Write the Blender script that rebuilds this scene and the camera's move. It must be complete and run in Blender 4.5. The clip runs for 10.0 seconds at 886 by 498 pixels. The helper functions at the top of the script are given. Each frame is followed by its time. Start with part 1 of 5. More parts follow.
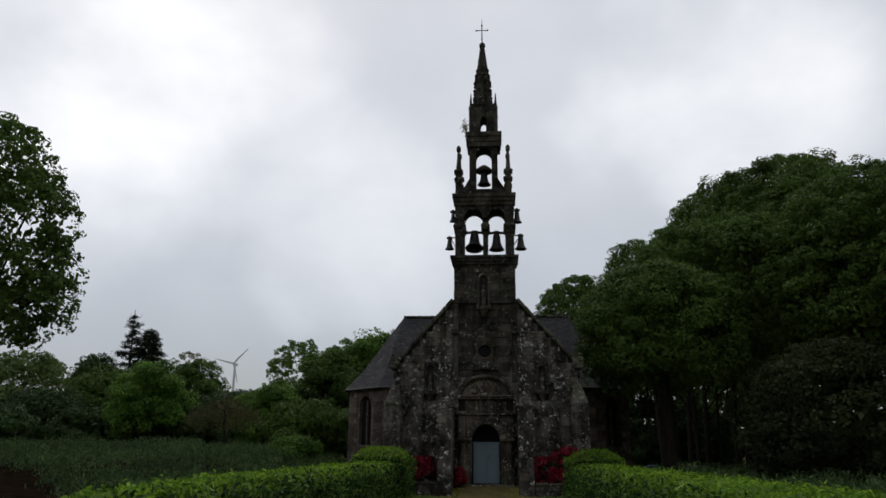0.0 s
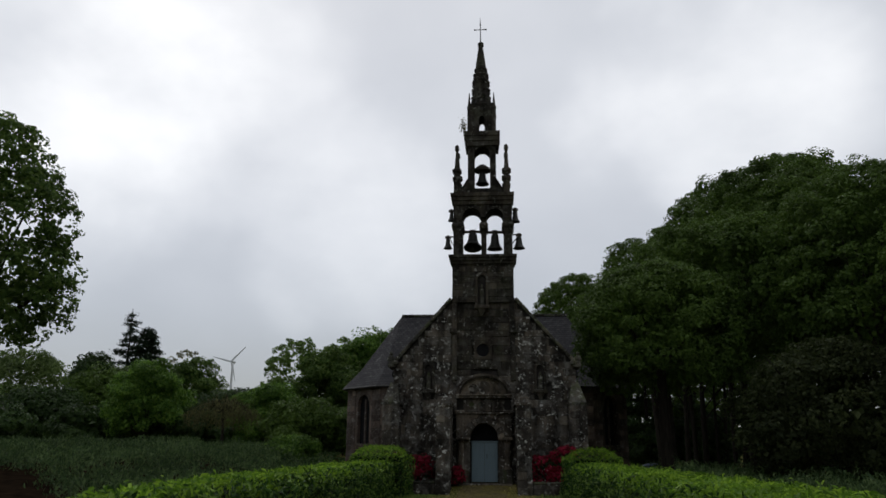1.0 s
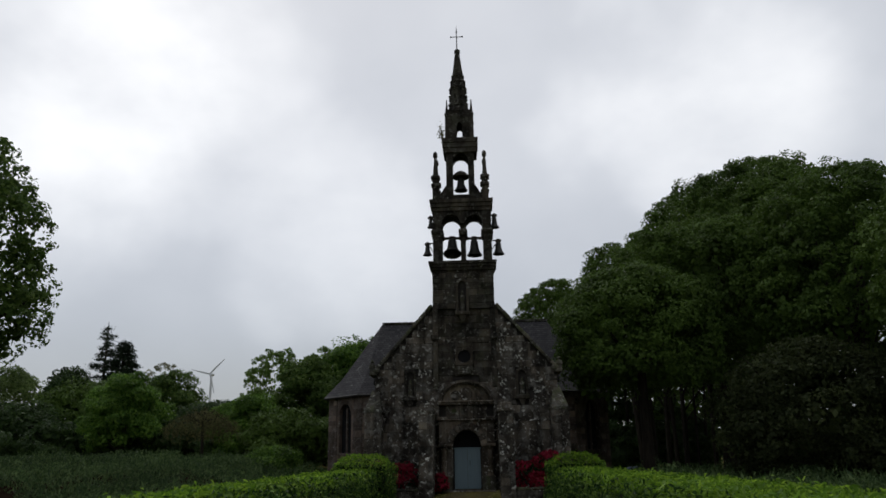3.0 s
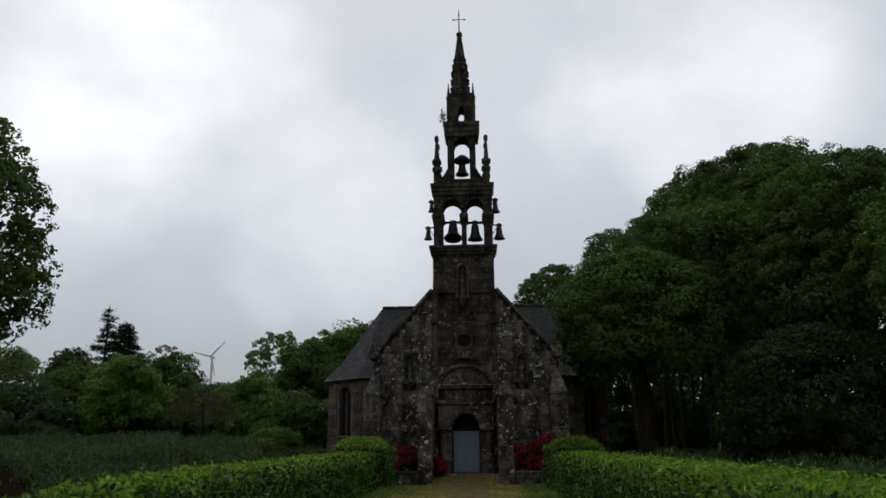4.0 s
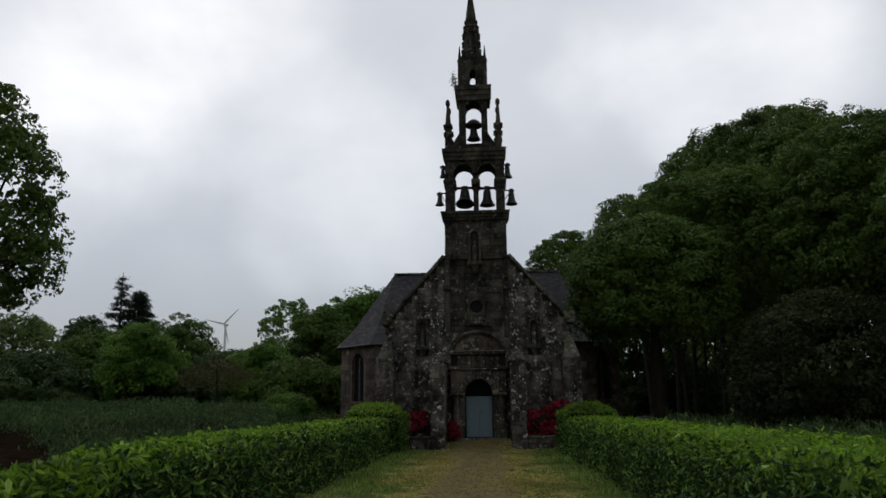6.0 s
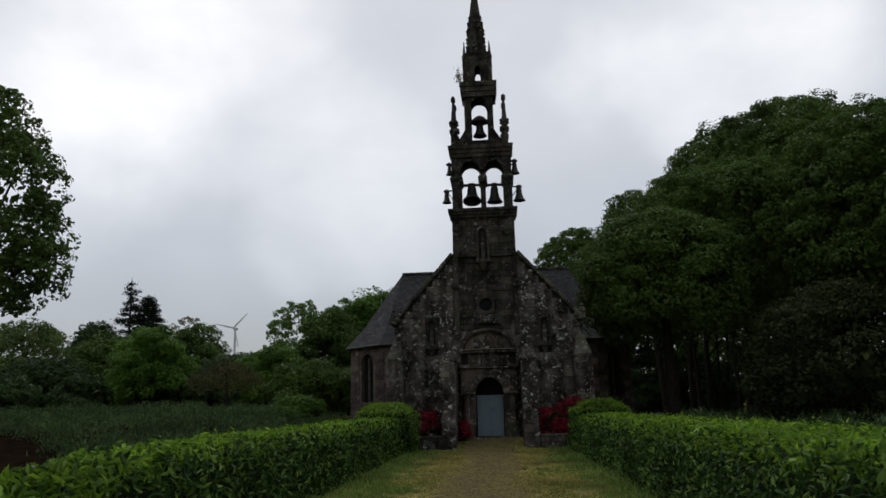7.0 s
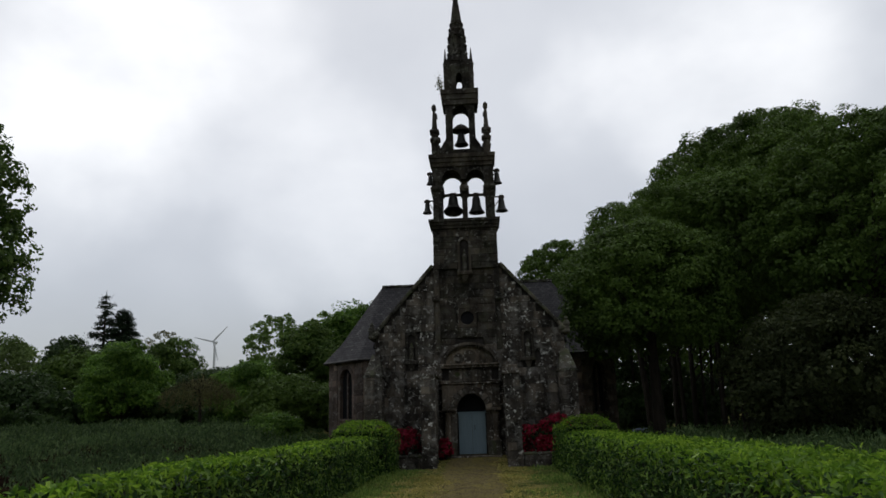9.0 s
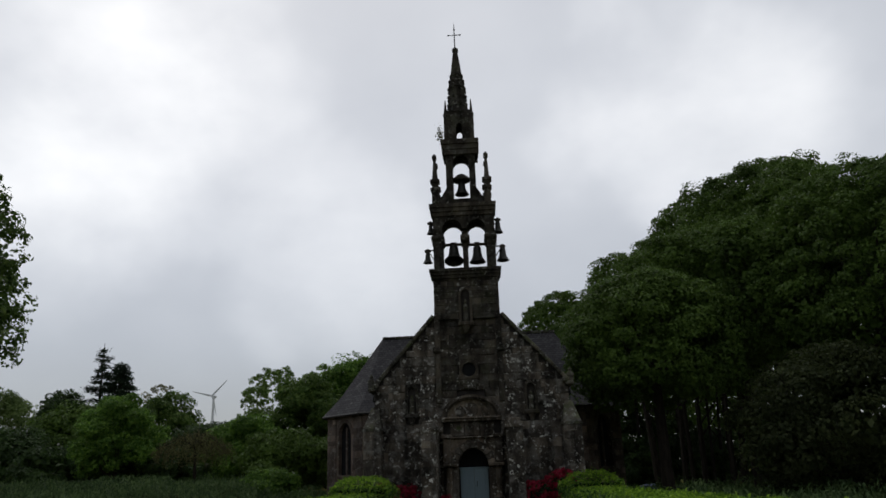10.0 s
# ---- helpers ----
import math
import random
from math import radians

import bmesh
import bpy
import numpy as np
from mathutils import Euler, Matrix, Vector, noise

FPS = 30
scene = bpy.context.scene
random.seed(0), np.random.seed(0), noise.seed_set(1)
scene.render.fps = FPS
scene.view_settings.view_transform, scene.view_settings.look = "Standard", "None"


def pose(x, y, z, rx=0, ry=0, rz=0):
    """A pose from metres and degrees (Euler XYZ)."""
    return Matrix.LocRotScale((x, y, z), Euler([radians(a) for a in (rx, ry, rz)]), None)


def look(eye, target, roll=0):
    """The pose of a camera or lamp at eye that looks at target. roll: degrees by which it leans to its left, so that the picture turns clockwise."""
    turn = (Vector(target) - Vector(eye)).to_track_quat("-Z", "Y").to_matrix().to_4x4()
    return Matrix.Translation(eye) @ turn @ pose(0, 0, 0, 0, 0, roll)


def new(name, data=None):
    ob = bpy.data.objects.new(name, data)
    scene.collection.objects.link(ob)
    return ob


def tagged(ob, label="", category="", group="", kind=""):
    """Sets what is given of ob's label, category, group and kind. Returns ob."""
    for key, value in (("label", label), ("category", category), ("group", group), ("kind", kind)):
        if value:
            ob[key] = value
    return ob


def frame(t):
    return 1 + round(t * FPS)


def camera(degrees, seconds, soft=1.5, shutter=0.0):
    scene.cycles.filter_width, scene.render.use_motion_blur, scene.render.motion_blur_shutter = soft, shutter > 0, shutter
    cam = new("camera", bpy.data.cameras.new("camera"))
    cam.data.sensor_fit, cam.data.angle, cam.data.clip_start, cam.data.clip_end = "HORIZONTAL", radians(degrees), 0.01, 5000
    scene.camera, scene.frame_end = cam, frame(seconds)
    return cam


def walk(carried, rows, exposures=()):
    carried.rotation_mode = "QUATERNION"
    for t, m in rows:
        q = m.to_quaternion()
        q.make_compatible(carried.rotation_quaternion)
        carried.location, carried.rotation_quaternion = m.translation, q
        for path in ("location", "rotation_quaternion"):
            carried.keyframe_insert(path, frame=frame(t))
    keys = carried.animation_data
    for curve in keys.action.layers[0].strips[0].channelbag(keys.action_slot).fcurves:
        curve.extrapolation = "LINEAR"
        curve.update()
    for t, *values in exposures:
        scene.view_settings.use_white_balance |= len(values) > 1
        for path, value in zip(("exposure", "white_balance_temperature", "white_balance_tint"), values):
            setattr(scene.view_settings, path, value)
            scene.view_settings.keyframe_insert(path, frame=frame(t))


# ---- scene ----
cam = camera(62.4, 10.0, soft=1.6)
PATH = [
    (0, (0.588, -30.724, 1.685), (0.438, -28.801, 2.214), 0.4),
    (0.5, (0.588, -30.728, 1.7), (0.441, -28.805, 2.23), 0.4),
    (1, (0.567, -30.782, 1.722), (0.423, -28.857, 2.246), 0.4),
    (1.5, (0.556, -30.812, 1.707), (0.418, -28.886, 2.226), 0.2),
    (2, (0.544, -30.808, 1.693), (0.423, -28.88, 2.211), -0.8),
    (2.5, (0.539, -30.818, 1.675), (0.434, -28.898, 2.224), -1.0),
    (2.7, (0.539, -30.789, 1.677), (0.446, -28.868, 2.224), -1.16),
    (3.8, (0.551, -30.72, 1.668), (0.472, -28.791, 2.19), -0.43),
    (4, (0.552, -30.715, 1.664), (0.462, -28.782, 2.168), -0.5),
    (4.5, (0.536, -30.721, 1.664), (0.445, -28.783, 2.148), -0.5),
    (5, (0.526, -30.712, 1.672), (0.439, -28.766, 2.123), -0.4),
    (5.5, (0.497, -30.677, 1.677), (0.42, -28.725, 2.107), -0.7),
    (5.7, (0.493, -30.607, 1.67), (0.399, -28.655, 2.094), -0.72),
    (6.8, (0.464, -30.254, 1.629), (0.306, -28.303, 2.041), -0.56),
    (7, (0.459, -30.201, 1.618), (0.317, -28.251, 2.037), -1.5),
    (7.5, (0.499, -29.98, 1.644), (0.364, -28.025, 2.041), -1.6),
    (7.7, (0.508, -29.904, 1.654), (0.385, -27.95, 2.065), -0.49),
    (8, (0.51, -29.796, 1.662), (0.38, -27.842, 2.066), 0.9),
    (8.3, (0.496, -29.619, 1.699), (0.362, -27.659, 2.074), 0.23),
    (8.5, (0.492, -29.517, 1.72), (0.342, -27.562, 2.116), -0.9),
    (8.7, (0.492, -29.43, 1.734), (0.359, -27.479, 2.152), -1.76),
    (9, (0.467, -29.308, 1.759), (0.375, -27.362, 2.211), -1.8),
    (9.2, (0.481, -29.226, 1.75), (0.382, -27.287, 2.23), -0.56),
    (9.5, (0.491, -29.128, 1.736), (0.373, -27.198, 2.249), -0.3),
    (10, (0.469, -28.938, 1.748), (0.38, -27.029, 2.338), -2.0),
]
walk(cam, [(t, look(eye, target, roll)) for t, eye, target, roll in PATH], [(0.0, -0.03), (2.5, -0.03), (4.5, -0.04), (5.5, -0.06), (7.0, -0.02), (8.0, 0.01), (9.0, 0.04), (9.5, 0.01), (10.0, -0.08)])

# ---- sky and sun ----
SUN_AZ, SUN_EL = radians(-20), radians(52)
world = bpy.data.worlds.new("world")
scene.world = world
world.use_nodes = True
wt = world.node_tree
for n in list(wt.nodes):
    wt.nodes.remove(n)


def wn(kind, **kw):
    n = wt.nodes.new(kind)
    for k, v in kw.items():
        if k == "blend":
            n.blend_type = v
        elif k == "op":
            n.operation = v
    return n


def wmath(op, a, b=None, clamp=False):
    n = wn("ShaderNodeMath", op=op)
    n.use_clamp = clamp
    for i, v in enumerate((a, b)):
        if v is None:
            continue
        if isinstance(v, (int, float)):
            n.inputs[i].default_value = v
        else:
            wt.links.new(v, n.inputs[i])
    return n.outputs[0]


w_out = wn("ShaderNodeOutputWorld")
w_bg = wn("ShaderNodeBackground")
w_co = wn("ShaderNodeTexCoord")
DIRN = w_co.outputs["Generated"]


def spot(d, near, far):
    """Soft bright thinning of the cloud round a direction, 0 to 1."""
    n = wn("ShaderNodeVectorMath", op="DOT_PRODUCT")
    wt.links.new(WARPED, n.inputs[0])
    n.inputs[1].default_value = Vector(d).normalized()
    m = wn("ShaderNodeMapRange")
    m.interpolation_type = "SMOOTHERSTEP"
    wt.links.new(n.outputs["Value"], m.inputs[0])
    m.inputs[1].default_value, m.inputs[2].default_value = math.cos(radians(far)), math.cos(radians(near))
    return m.outputs[0]


def cloud(scale, detail, offset):
    mp = wn("ShaderNodeMapping")
    mp.inputs["Location"].default_value = offset
    mp.inputs["Scale"].default_value = (1, 1, 1.5)
    wt.links.new(DIRN, mp.inputs[0])
    n = wn("ShaderNodeTexNoise")
    n.inputs["Scale"].default_value, n.inputs["Detail"].default_value, n.inputs["Roughness"].default_value = scale, detail, 0.5
    wt.links.new(mp.outputs[0], n.inputs["Vector"])
    return n.outputs[0]


warp = wn("ShaderNodeTexNoise")
warp.inputs["Scale"].default_value, warp.inputs["Detail"].default_value = 3.2, 4
wt.links.new(DIRN, warp.inputs["Vector"])
w_sub = wn("ShaderNodeVectorMath", op="SUBTRACT")
wt.links.new(warp.outputs["Color"], w_sub.inputs[0])
w_sub.inputs[1].default_value = (0.5, 0.5, 0.5)
w_sc = wn("ShaderNodeVectorMath", op="SCALE")
wt.links.new(w_sub.outputs[0], w_sc.inputs[0])
w_sc.inputs["Scale"].default_value = 0.34
w_add = wn("ShaderNodeVectorMath", op="ADD")
wt.links.new(DIRN, w_add.inputs[0])
wt.links.new(w_sc.outputs[0], w_add.inputs[1])
w_nrm = wn("ShaderNodeVectorMath", op="NORMALIZE")
wt.links.new(w_add.outputs[0], w_nrm.inputs[0])
WARPED = w_nrm.outputs[0]
big, fine = cloud(2.0, 4, (0.3, 1.1, 0.4)), cloud(7.0, 4, (2.3, 0.1, 1.4))
vary = wmath("ADD", wmath("MULTIPLY", wmath("SUBTRACT", big, 0.5), 0.3), wmath("MULTIPLY", wmath("SUBTRACT", fine, 0.5), 0.14))
sep = wn("ShaderNodeSeparateXYZ")
wt.links.new(DIRN, sep.inputs[0])
# thin bright cloud ahead, heavy cloud behind the camera
ahead = wn("ShaderNodeMapRange")
ahead.interpolation_type = "SMOOTHSTEP"
wt.links.new(sep.outputs["Y"], ahead.inputs[0])
for i, v in enumerate((-0.6, 0.5, 0.5, 0.655)):
    ahead.inputs[i + 1].default_value = v
low = wn("ShaderNodeMapRange")
wt.links.new(sep.outputs["Z"], low.inputs[0])
for i, v in enumerate((0.0, 0.34, -0.35, 0.0)):
    low.inputs[i + 1].default_value = v
SPOTS = [((-0.37, 0.81, 0.46), 1, 15, 0.15), ((-0.52, 0.73, 0.45), 2, 18, 0.15), ((-0.175, 0.945, 0.275), 0, 10, 0.12), ((0.29, 0.86, 0.43), 0, 12, 0.2)]
light = wmath("ADD", ahead.outputs[0], wmath("MULTIPLY", vary, ahead.outputs[0]))
light = wmath("ADD", light, low.outputs[0])
for d, near, far, gain in SPOTS:
    s = wmath("MULTIPLY", spot(d, near, far), wmath("ADD", wmath("MULTIPLY", fine, 1.2), 0.4))
    light = wmath("ADD", light, wmath("MULTIPLY", s, gain))
light = wmath("MAXIMUM", light, 0.05)
tint = wn("ShaderNodeMixRGB")
tint.inputs[1].default_value, tint.inputs[2].default_value = (0.885, 0.92, 0.99, 1), (1.0, 1.0, 1.0, 1)
w_f = wn("ShaderNodeMapRange")
wt.links.new(light, w_f.inputs[0])
w_f.inputs[1].default_value, w_f.inputs[2].default_value = 0.5, 1.0
wt.links.new(w_f.outputs[0], tint.inputs[0])
glow = wn("ShaderNodeMixRGB", blend="MULTIPLY")
glow.inputs[0].default_value = 1
wt.links.new(tint.outputs[0], glow.inputs[1])
wt.links.new(light, glow.inputs[2])
sky = wn("ShaderNodeTexSky")
sky.sky_type, sky.sun_disc, sky.sun_elevation, sky.sun_rotation = "NISHITA", False, SUN_EL, SUN_AZ
veil = wn("ShaderNodeMixRGB")
veil.inputs[0].default_value = 0.985
wt.links.new(sky.outputs[0], veil.inputs[1])
wt.links.new(glow.outputs[0], veil.inputs[2])
wt.links.new(veil.outputs[0], w_bg.inputs[0])
w_bg.inputs[1].default_value = 1.0
wt.links.new(w_bg.outputs[0], w_out.inputs[0])

sun = new("sun", bpy.data.lights.new("sun", "SUN"))
sun.data.energy, sun.data.angle, sun.data.color = 0.35, radians(30), (1.0, 0.97, 0.92)
sun.matrix_world = look((math.sin(SUN_AZ) * math.cos(SUN_EL) * 60, math.cos(SUN_AZ) * math.cos(SUN_EL) * 60, math.sin(SUN_EL) * 60), (0, 0, 0))


# ---- materials ----
def material(name, rough=0.85, metal=0.0):
    m = bpy.data.materials.new(name)
    m.use_nodes = True
    b = m.node_tree.nodes["Principled BSDF"]
    b.inputs["Roughness"].default_value, b.inputs["Metallic"].default_value = rough, metal
    b.inputs["Specular IOR Level"].default_value = 0.5 if metal or rough < 0.6 else 0.12
    return m, m.node_tree, b


def noise_of(t, scale, detail=4, rough=0.55, stretch=None):
    g = t.nodes.new("ShaderNodeNewGeometry")
    n = t.nodes.new("ShaderNodeTexNoise")
    n.inputs["Scale"].default_value, n.inputs["Detail"].default_value, n.inputs["Roughness"].default_value = scale, detail, rough
    if stretch:
        mp = t.nodes.new("ShaderNodeMapping")
        mp.inputs["Scale"].default_value = stretch
        t.links.new(g.outputs["Position"], mp.inputs[0])
        t.links.new(mp.outputs[0], n.inputs["Vector"])
    else:
        t.links.new(g.outputs["Position"], n.inputs["Vector"])
    return n.outputs[0]


def ramp(t, source, stops):
    r = t.nodes.new("ShaderNodeValToRGB")
    while len(r.color_ramp.elements) < len(stops):
        r.color_ramp.elements.new(0.5)
    for e, (p, c) in zip(r.color_ramp.elements, stops):
        e.position, e.color = p, ((*c, 1) if len(c) == 3 else c)
    t.links.new(source, r.inputs[0])
    return r.outputs[0]


def mixed(t, fac, a, b, blend="MIX"):
    n = t.nodes.new("ShaderNodeMixRGB")
    n.blend_type = blend
    for i, v in enumerate((fac, a, b)):
        if isinstance(v, (int, float)):
            n.inputs[i].default_value = v
        elif isinstance(v, tuple):
            n.inputs[i].default_value = (*v, 1)
        else:
            t.links.new(v, n.inputs[i])
    return n.outputs[0]


def bump(t, b, source, strength, distance=0.02):
    n = t.nodes.new("ShaderNodeBump")
    n.inputs["Strength"].default_value, n.inputs["Distance"].default_value = strength, distance
    t.links.new(source, n.inputs["Height"])
    t.links.new(n.outputs[0], b.inputs["Normal"])


def stone_mat(name, dark, mid, pale, lichen=0.5, moss=0.0, streak=0.9):
    m, t, b = material(name, 0.92)
    info = t.nodes.new("ShaderNodeObjectInfo")
    base = ramp(t, noise_of(t, 1.1, 5), [(0.35, dark), (0.62, mid)])
    per = ramp(t, info.outputs["Random"], [(0.0, (0.6, 0.58, 0.56)), (0.55, (1.0, 0.98, 0.95)), (0.93, (1.6, 1.5, 1.38)), (1.0, (2.3, 2.2, 2.0))])
    base = mixed(t, 1.0, base, per, "MULTIPLY")
    base = mixed(t, streak, base, ramp(t, noise_of(t, 1.0, 5, 0.65, (2.6, 2.6, 0.4)), [(0.38, (0.42, 0.41, 0.4)), (0.6, (1.45, 1.42, 1.38))]), "MULTIPLY")
    grain = noise_of(t, 38, 3)
    base = mixed(t, 0.5, base, ramp(t, grain, [(0.3, (0.55, 0.55, 0.55)), (0.7, (1.35, 1.35, 1.35))]), "MULTIPLY")
    base = mixed(t, ramp(t, noise_of(t, 2.4, 5, 0.7), [(0.5, (0, 0, 0)), (0.64, (0.6, 0.6, 0.6))]), base, tuple(0.45 * a + 0.25 * c for a, c in zip(mid, pale)))
    spots = ramp(t, noise_of(t, 7.0, 5, 0.68), [(0.628 - 0.06 * lichen, (0, 0, 0)), (0.655 - 0.06 * lichen, (1, 1, 1))])
    where = ramp(t, noise_of(t, 0.9, 4), [(0.4, (0.12, 0.12, 0.12)), (0.6, (1, 1, 1))])
    base = mixed(t, mixed(t, 1.0, spots, where, "MULTIPLY"), base, pale)
    blots = ramp(t, noise_of(t, 2.9, 4, 0.6), [(0.66 - 0.03 * lichen, (0, 0, 0)), (0.69 - 0.03 * lichen, (0.65, 0.65, 0.65))])
    base = mixed(t, blots, base, tuple(0.62 * c for c in pale))
    if moss:
        base = mixed(t, ramp(t, noise_of(t, 2.2, 4), [(0.5, (0, 0, 0)), (0.66, (moss, moss, moss))]), base, (0.06, 0.075, 0.025))
    t.links.new(base, b.inputs["Base Color"])
    bump(t, b, noise_of(t, 9, 7, 0.7), 0.9, 0.05)
    return m


STONE = stone_mat("granite_rubble", (0.0165, 0.015, 0.013), (0.094, 0.085, 0.073), (0.6, 0.59, 0.53), 0.68)
ASHLAR = stone_mat("granite_ashlar", (0.016, 0.0146, 0.0124), (0.05, 0.045, 0.038), (0.27, 0.265, 0.23), 0.4, 0.15)
PORTAL = stone_mat("portal_granite", (0.028, 0.025, 0.0205), (0.098, 0.085, 0.07), (0.42, 0.4, 0.35), 0.55)
COPING = stone_mat("mossy_coping", (0.035, 0.034, 0.027), (0.09, 0.086, 0.07), (0.36, 0.36, 0.32), 0.7, 0.6)
SIDE = stone_mat("transept_stone", (0.07, 0.056, 0.048), (0.125, 0.1, 0.085), (0.36, 0.34, 0.3), 0.25, 0.0, 0.4)


def plain_mat(name, a, b_, scale, rough=0.8, metal=0.0, strength=0.3, stretch=None):
    m, t, b = material(name, rough, metal)
    n = noise_of(t, scale, 5, 0.6, stretch)
    t.links.new(ramp(t, n, [(0.3, a), (0.7, b_)]), b.inputs["Base Color"])
    bump(t, b, noise_of(t, scale * 6, 4), strength, 0.01)
    return m


MORTAR = plain_mat("dark_mortar", (0.018, 0.016, 0.014), (0.05, 0.045, 0.04), 3.0, 0.95)
def slate_mat():
    m, t, b = material("slate", 0.8)
    g = t.nodes.new("ShaderNodeNewGeometry")
    mp = t.nodes.new("ShaderNodeMapping")
    mp.inputs["Rotation"].default_value = (radians(-90), 0, 0)
    t.links.new(g.outputs["Position"], mp.inputs[0])
    br = t.nodes.new("ShaderNodeTexBrick")
    br.inputs["Scale"].default_value = 1.0
    br.inputs["Brick Width"].default_value, br.inputs["Row Height"].default_value, br.inputs["Mortar Size"].default_value = 0.22, 0.14, 0.012
    br.inputs["Color1"].default_value, br.inputs["Color2"].default_value, br.inputs["Mortar"].default_value = (0.036, 0.035, 0.038, 1), (0.062, 0.06, 0.064, 1), (0.02, 0.02, 0.021, 1)
    t.links.new(mp.outputs[0], br.inputs["Vector"])
    c = mixed(t, 1.0, br.outputs["Color"], ramp(t, noise_of(t, 0.7, 5, 0.65), [(0.3, (0.7, 0.7, 0.7)), (0.7, (1.3, 1.28, 1.2))]), "MULTIPLY")
    c = mixed(t, ramp(t, noise_of(t, 4, 3), [(0.66, (0, 0, 0)), (0.72, (0.6, 0.6, 0.6))]), c, (0.2, 0.2, 0.18))
    t.links.new(c, b.inputs["Base Color"])
    bump(t, b, br.outputs["Fac"], 0.4, -0.01)
    return m


SLATE = slate_mat()
BRONZE = plain_mat("bell_bronze", (0.018, 0.018, 0.016), (0.045, 0.045, 0.038), 5, 0.5, 0.7)
IRON = plain_mat("iron", (0.02, 0.02, 0.02), (0.05, 0.045, 0.04), 9, 0.6, 0.6)
OAK = plain_mat("weathered_oak", (0.03, 0.026, 0.02), (0.07, 0.06, 0.05), 6, 0.9)
DOOR = plain_mat("blue_door_paint", (0.165, 0.235, 0.265), (0.2, 0.275, 0.305), 2.2, 0.55, 0, 0.2, (6, 6, 0.6))
DARK = plain_mat("dark_glazing", (0.006, 0.006, 0.007), (0.012, 0.012, 0.013), 4, 0.75)
BARK = plain_mat("bark", (0.014, 0.012, 0.009), (0.036, 0.03, 0.023), 3, 0.95, 0, 0.8, (3, 3, 0.6))
SOIL = plain_mat("bare_soil", (0.007, 0.005, 0.0035), (0.024, 0.016, 0.01), 2.4, 0.95, 0, 1.0)
WHITE = plain_mat("white_turbine_paint", (0.62, 0.64, 0.66), (0.7, 0.72, 0.74), 0.5, 0.5)
SOIL.node_tree.nodes["Principled BSDF"].inputs["Specular IOR Level"].default_value = 0.0
BLUE = plain_mat("blue_grey_sheet", (0.09, 0.12, 0.18), (0.14, 0.18, 0.25), 2, 0.6)


def ground_mat():
    m, t, b = material("meadow_ground", 1.0)
    b.inputs["Specular IOR Level"].default_value = 0.0
    c = ramp(t, noise_of(t, 0.9, 6, 0.65), [(0.36, (0.033, 0.052, 0.015)), (0.5, (0.1, 0.105, 0.031)), (0.62, (0.25, 0.205, 0.082))])
    c = mixed(t, 0.6, c, ramp(t, noise_of(t, 26, 4), [(0.3, (0.5, 0.5, 0.5)), (0.7, (1.4, 1.4, 1.4))]), "MULTIPLY")
    t.links.new(c, b.inputs["Base Color"])
    bump(t, b, noise_of(t, 30, 4), 0.8, 0.03)
    return m


def path_mat():
    m, t, b = material("gravel_path", 1.0)
    b.inputs["Specular IOR Level"].default_value = 0.0
    c = ramp(t, noise_of(t, 9.0, 6, 0.75), [(0.34, (0.085, 0.066, 0.032)), (0.52, (0.15, 0.122, 0.058)), (0.66, (0.23, 0.19, 0.09))])
    c = mixed(t, ramp(t, noise_of(t, 1.5, 6, 0.7), [(0.43, (0, 0, 0)), (0.62, (0.8, 0.8, 0.8))]), c, (0.2, 0.17, 0.05))
    c = mixed(t, 0.75, c, ramp(t, noise_of(t, 45, 3), [(0.3, (0.5, 0.5, 0.5)), (0.7, (1.5, 1.5, 1.5))]), "MULTIPLY")
    t.links.new(c, b.inputs["Base Color"])
    bump(t, b, noise_of(t, 45, 4), 0.9, 0.02)
    return m


def leaf_mat(name, dark, mid, bright, rough=0.45, through_light=0.35, scale=0.35):
    m, t, b = material(name, rough)
    g = t.nodes.new("ShaderNodeNewGeometry")
    isl = ramp(t, g.outputs["Random Per Island"], [(0.0, dark), (0.55, mid), (1.0, bright)])
    patch = ramp(t, noise_of(t, scale, 3), [(0.3, (0.6, 0.62, 0.6)), (0.7, (1.3, 1.28, 1.2))])
    c = mixed(t, 1.0, isl, patch, "MULTIPLY")
    t.links.new(c, b.inputs["Base Color"])
    b.inputs["Specular IOR Level"].default_value = 0.12
    tr = t.nodes.new("ShaderNodeBsdfTranslucent")
    t.links.new(c, tr.inputs[0])
    mx = t.nodes.new("ShaderNodeMixShader")
    mx.inputs[0].default_value = through_light
    t.links.new(b.outputs[0], mx.inputs[1])
    t.links.new(tr.outputs[0], mx.inputs[2])
    t.links.new(mx.outputs[0], t.nodes["Material Output"].inputs[0])
    return m


GROUND, PATHM = ground_mat(), path_mat()
# Side leaves: shade and glints of the hedge faces set in these tones.
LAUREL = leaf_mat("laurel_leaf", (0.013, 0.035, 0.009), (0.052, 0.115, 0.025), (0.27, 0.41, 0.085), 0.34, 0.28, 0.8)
# Fresh top shoots, their own paler green plus light from above in the colour.
LIT_SHOOT = leaf_mat("lit_laurel_shoot", (0.07, 0.155, 0.018), (0.165, 0.3, 0.029), (0.32, 0.49, 0.052), 0.45, 0.5, 0.8)
BEECH = leaf_mat("beech_leaf", (0.058, 0.1, 0.02), (0.079, 0.138, 0.025), (0.112, 0.178, 0.034), 0.5, 0.3)
SHRUB = leaf_mat("shrub_leaf", (0.028, 0.04, 0.015), (0.044, 0.058, 0.021), (0.066, 0.082, 0.03), 0.6, 0.4)
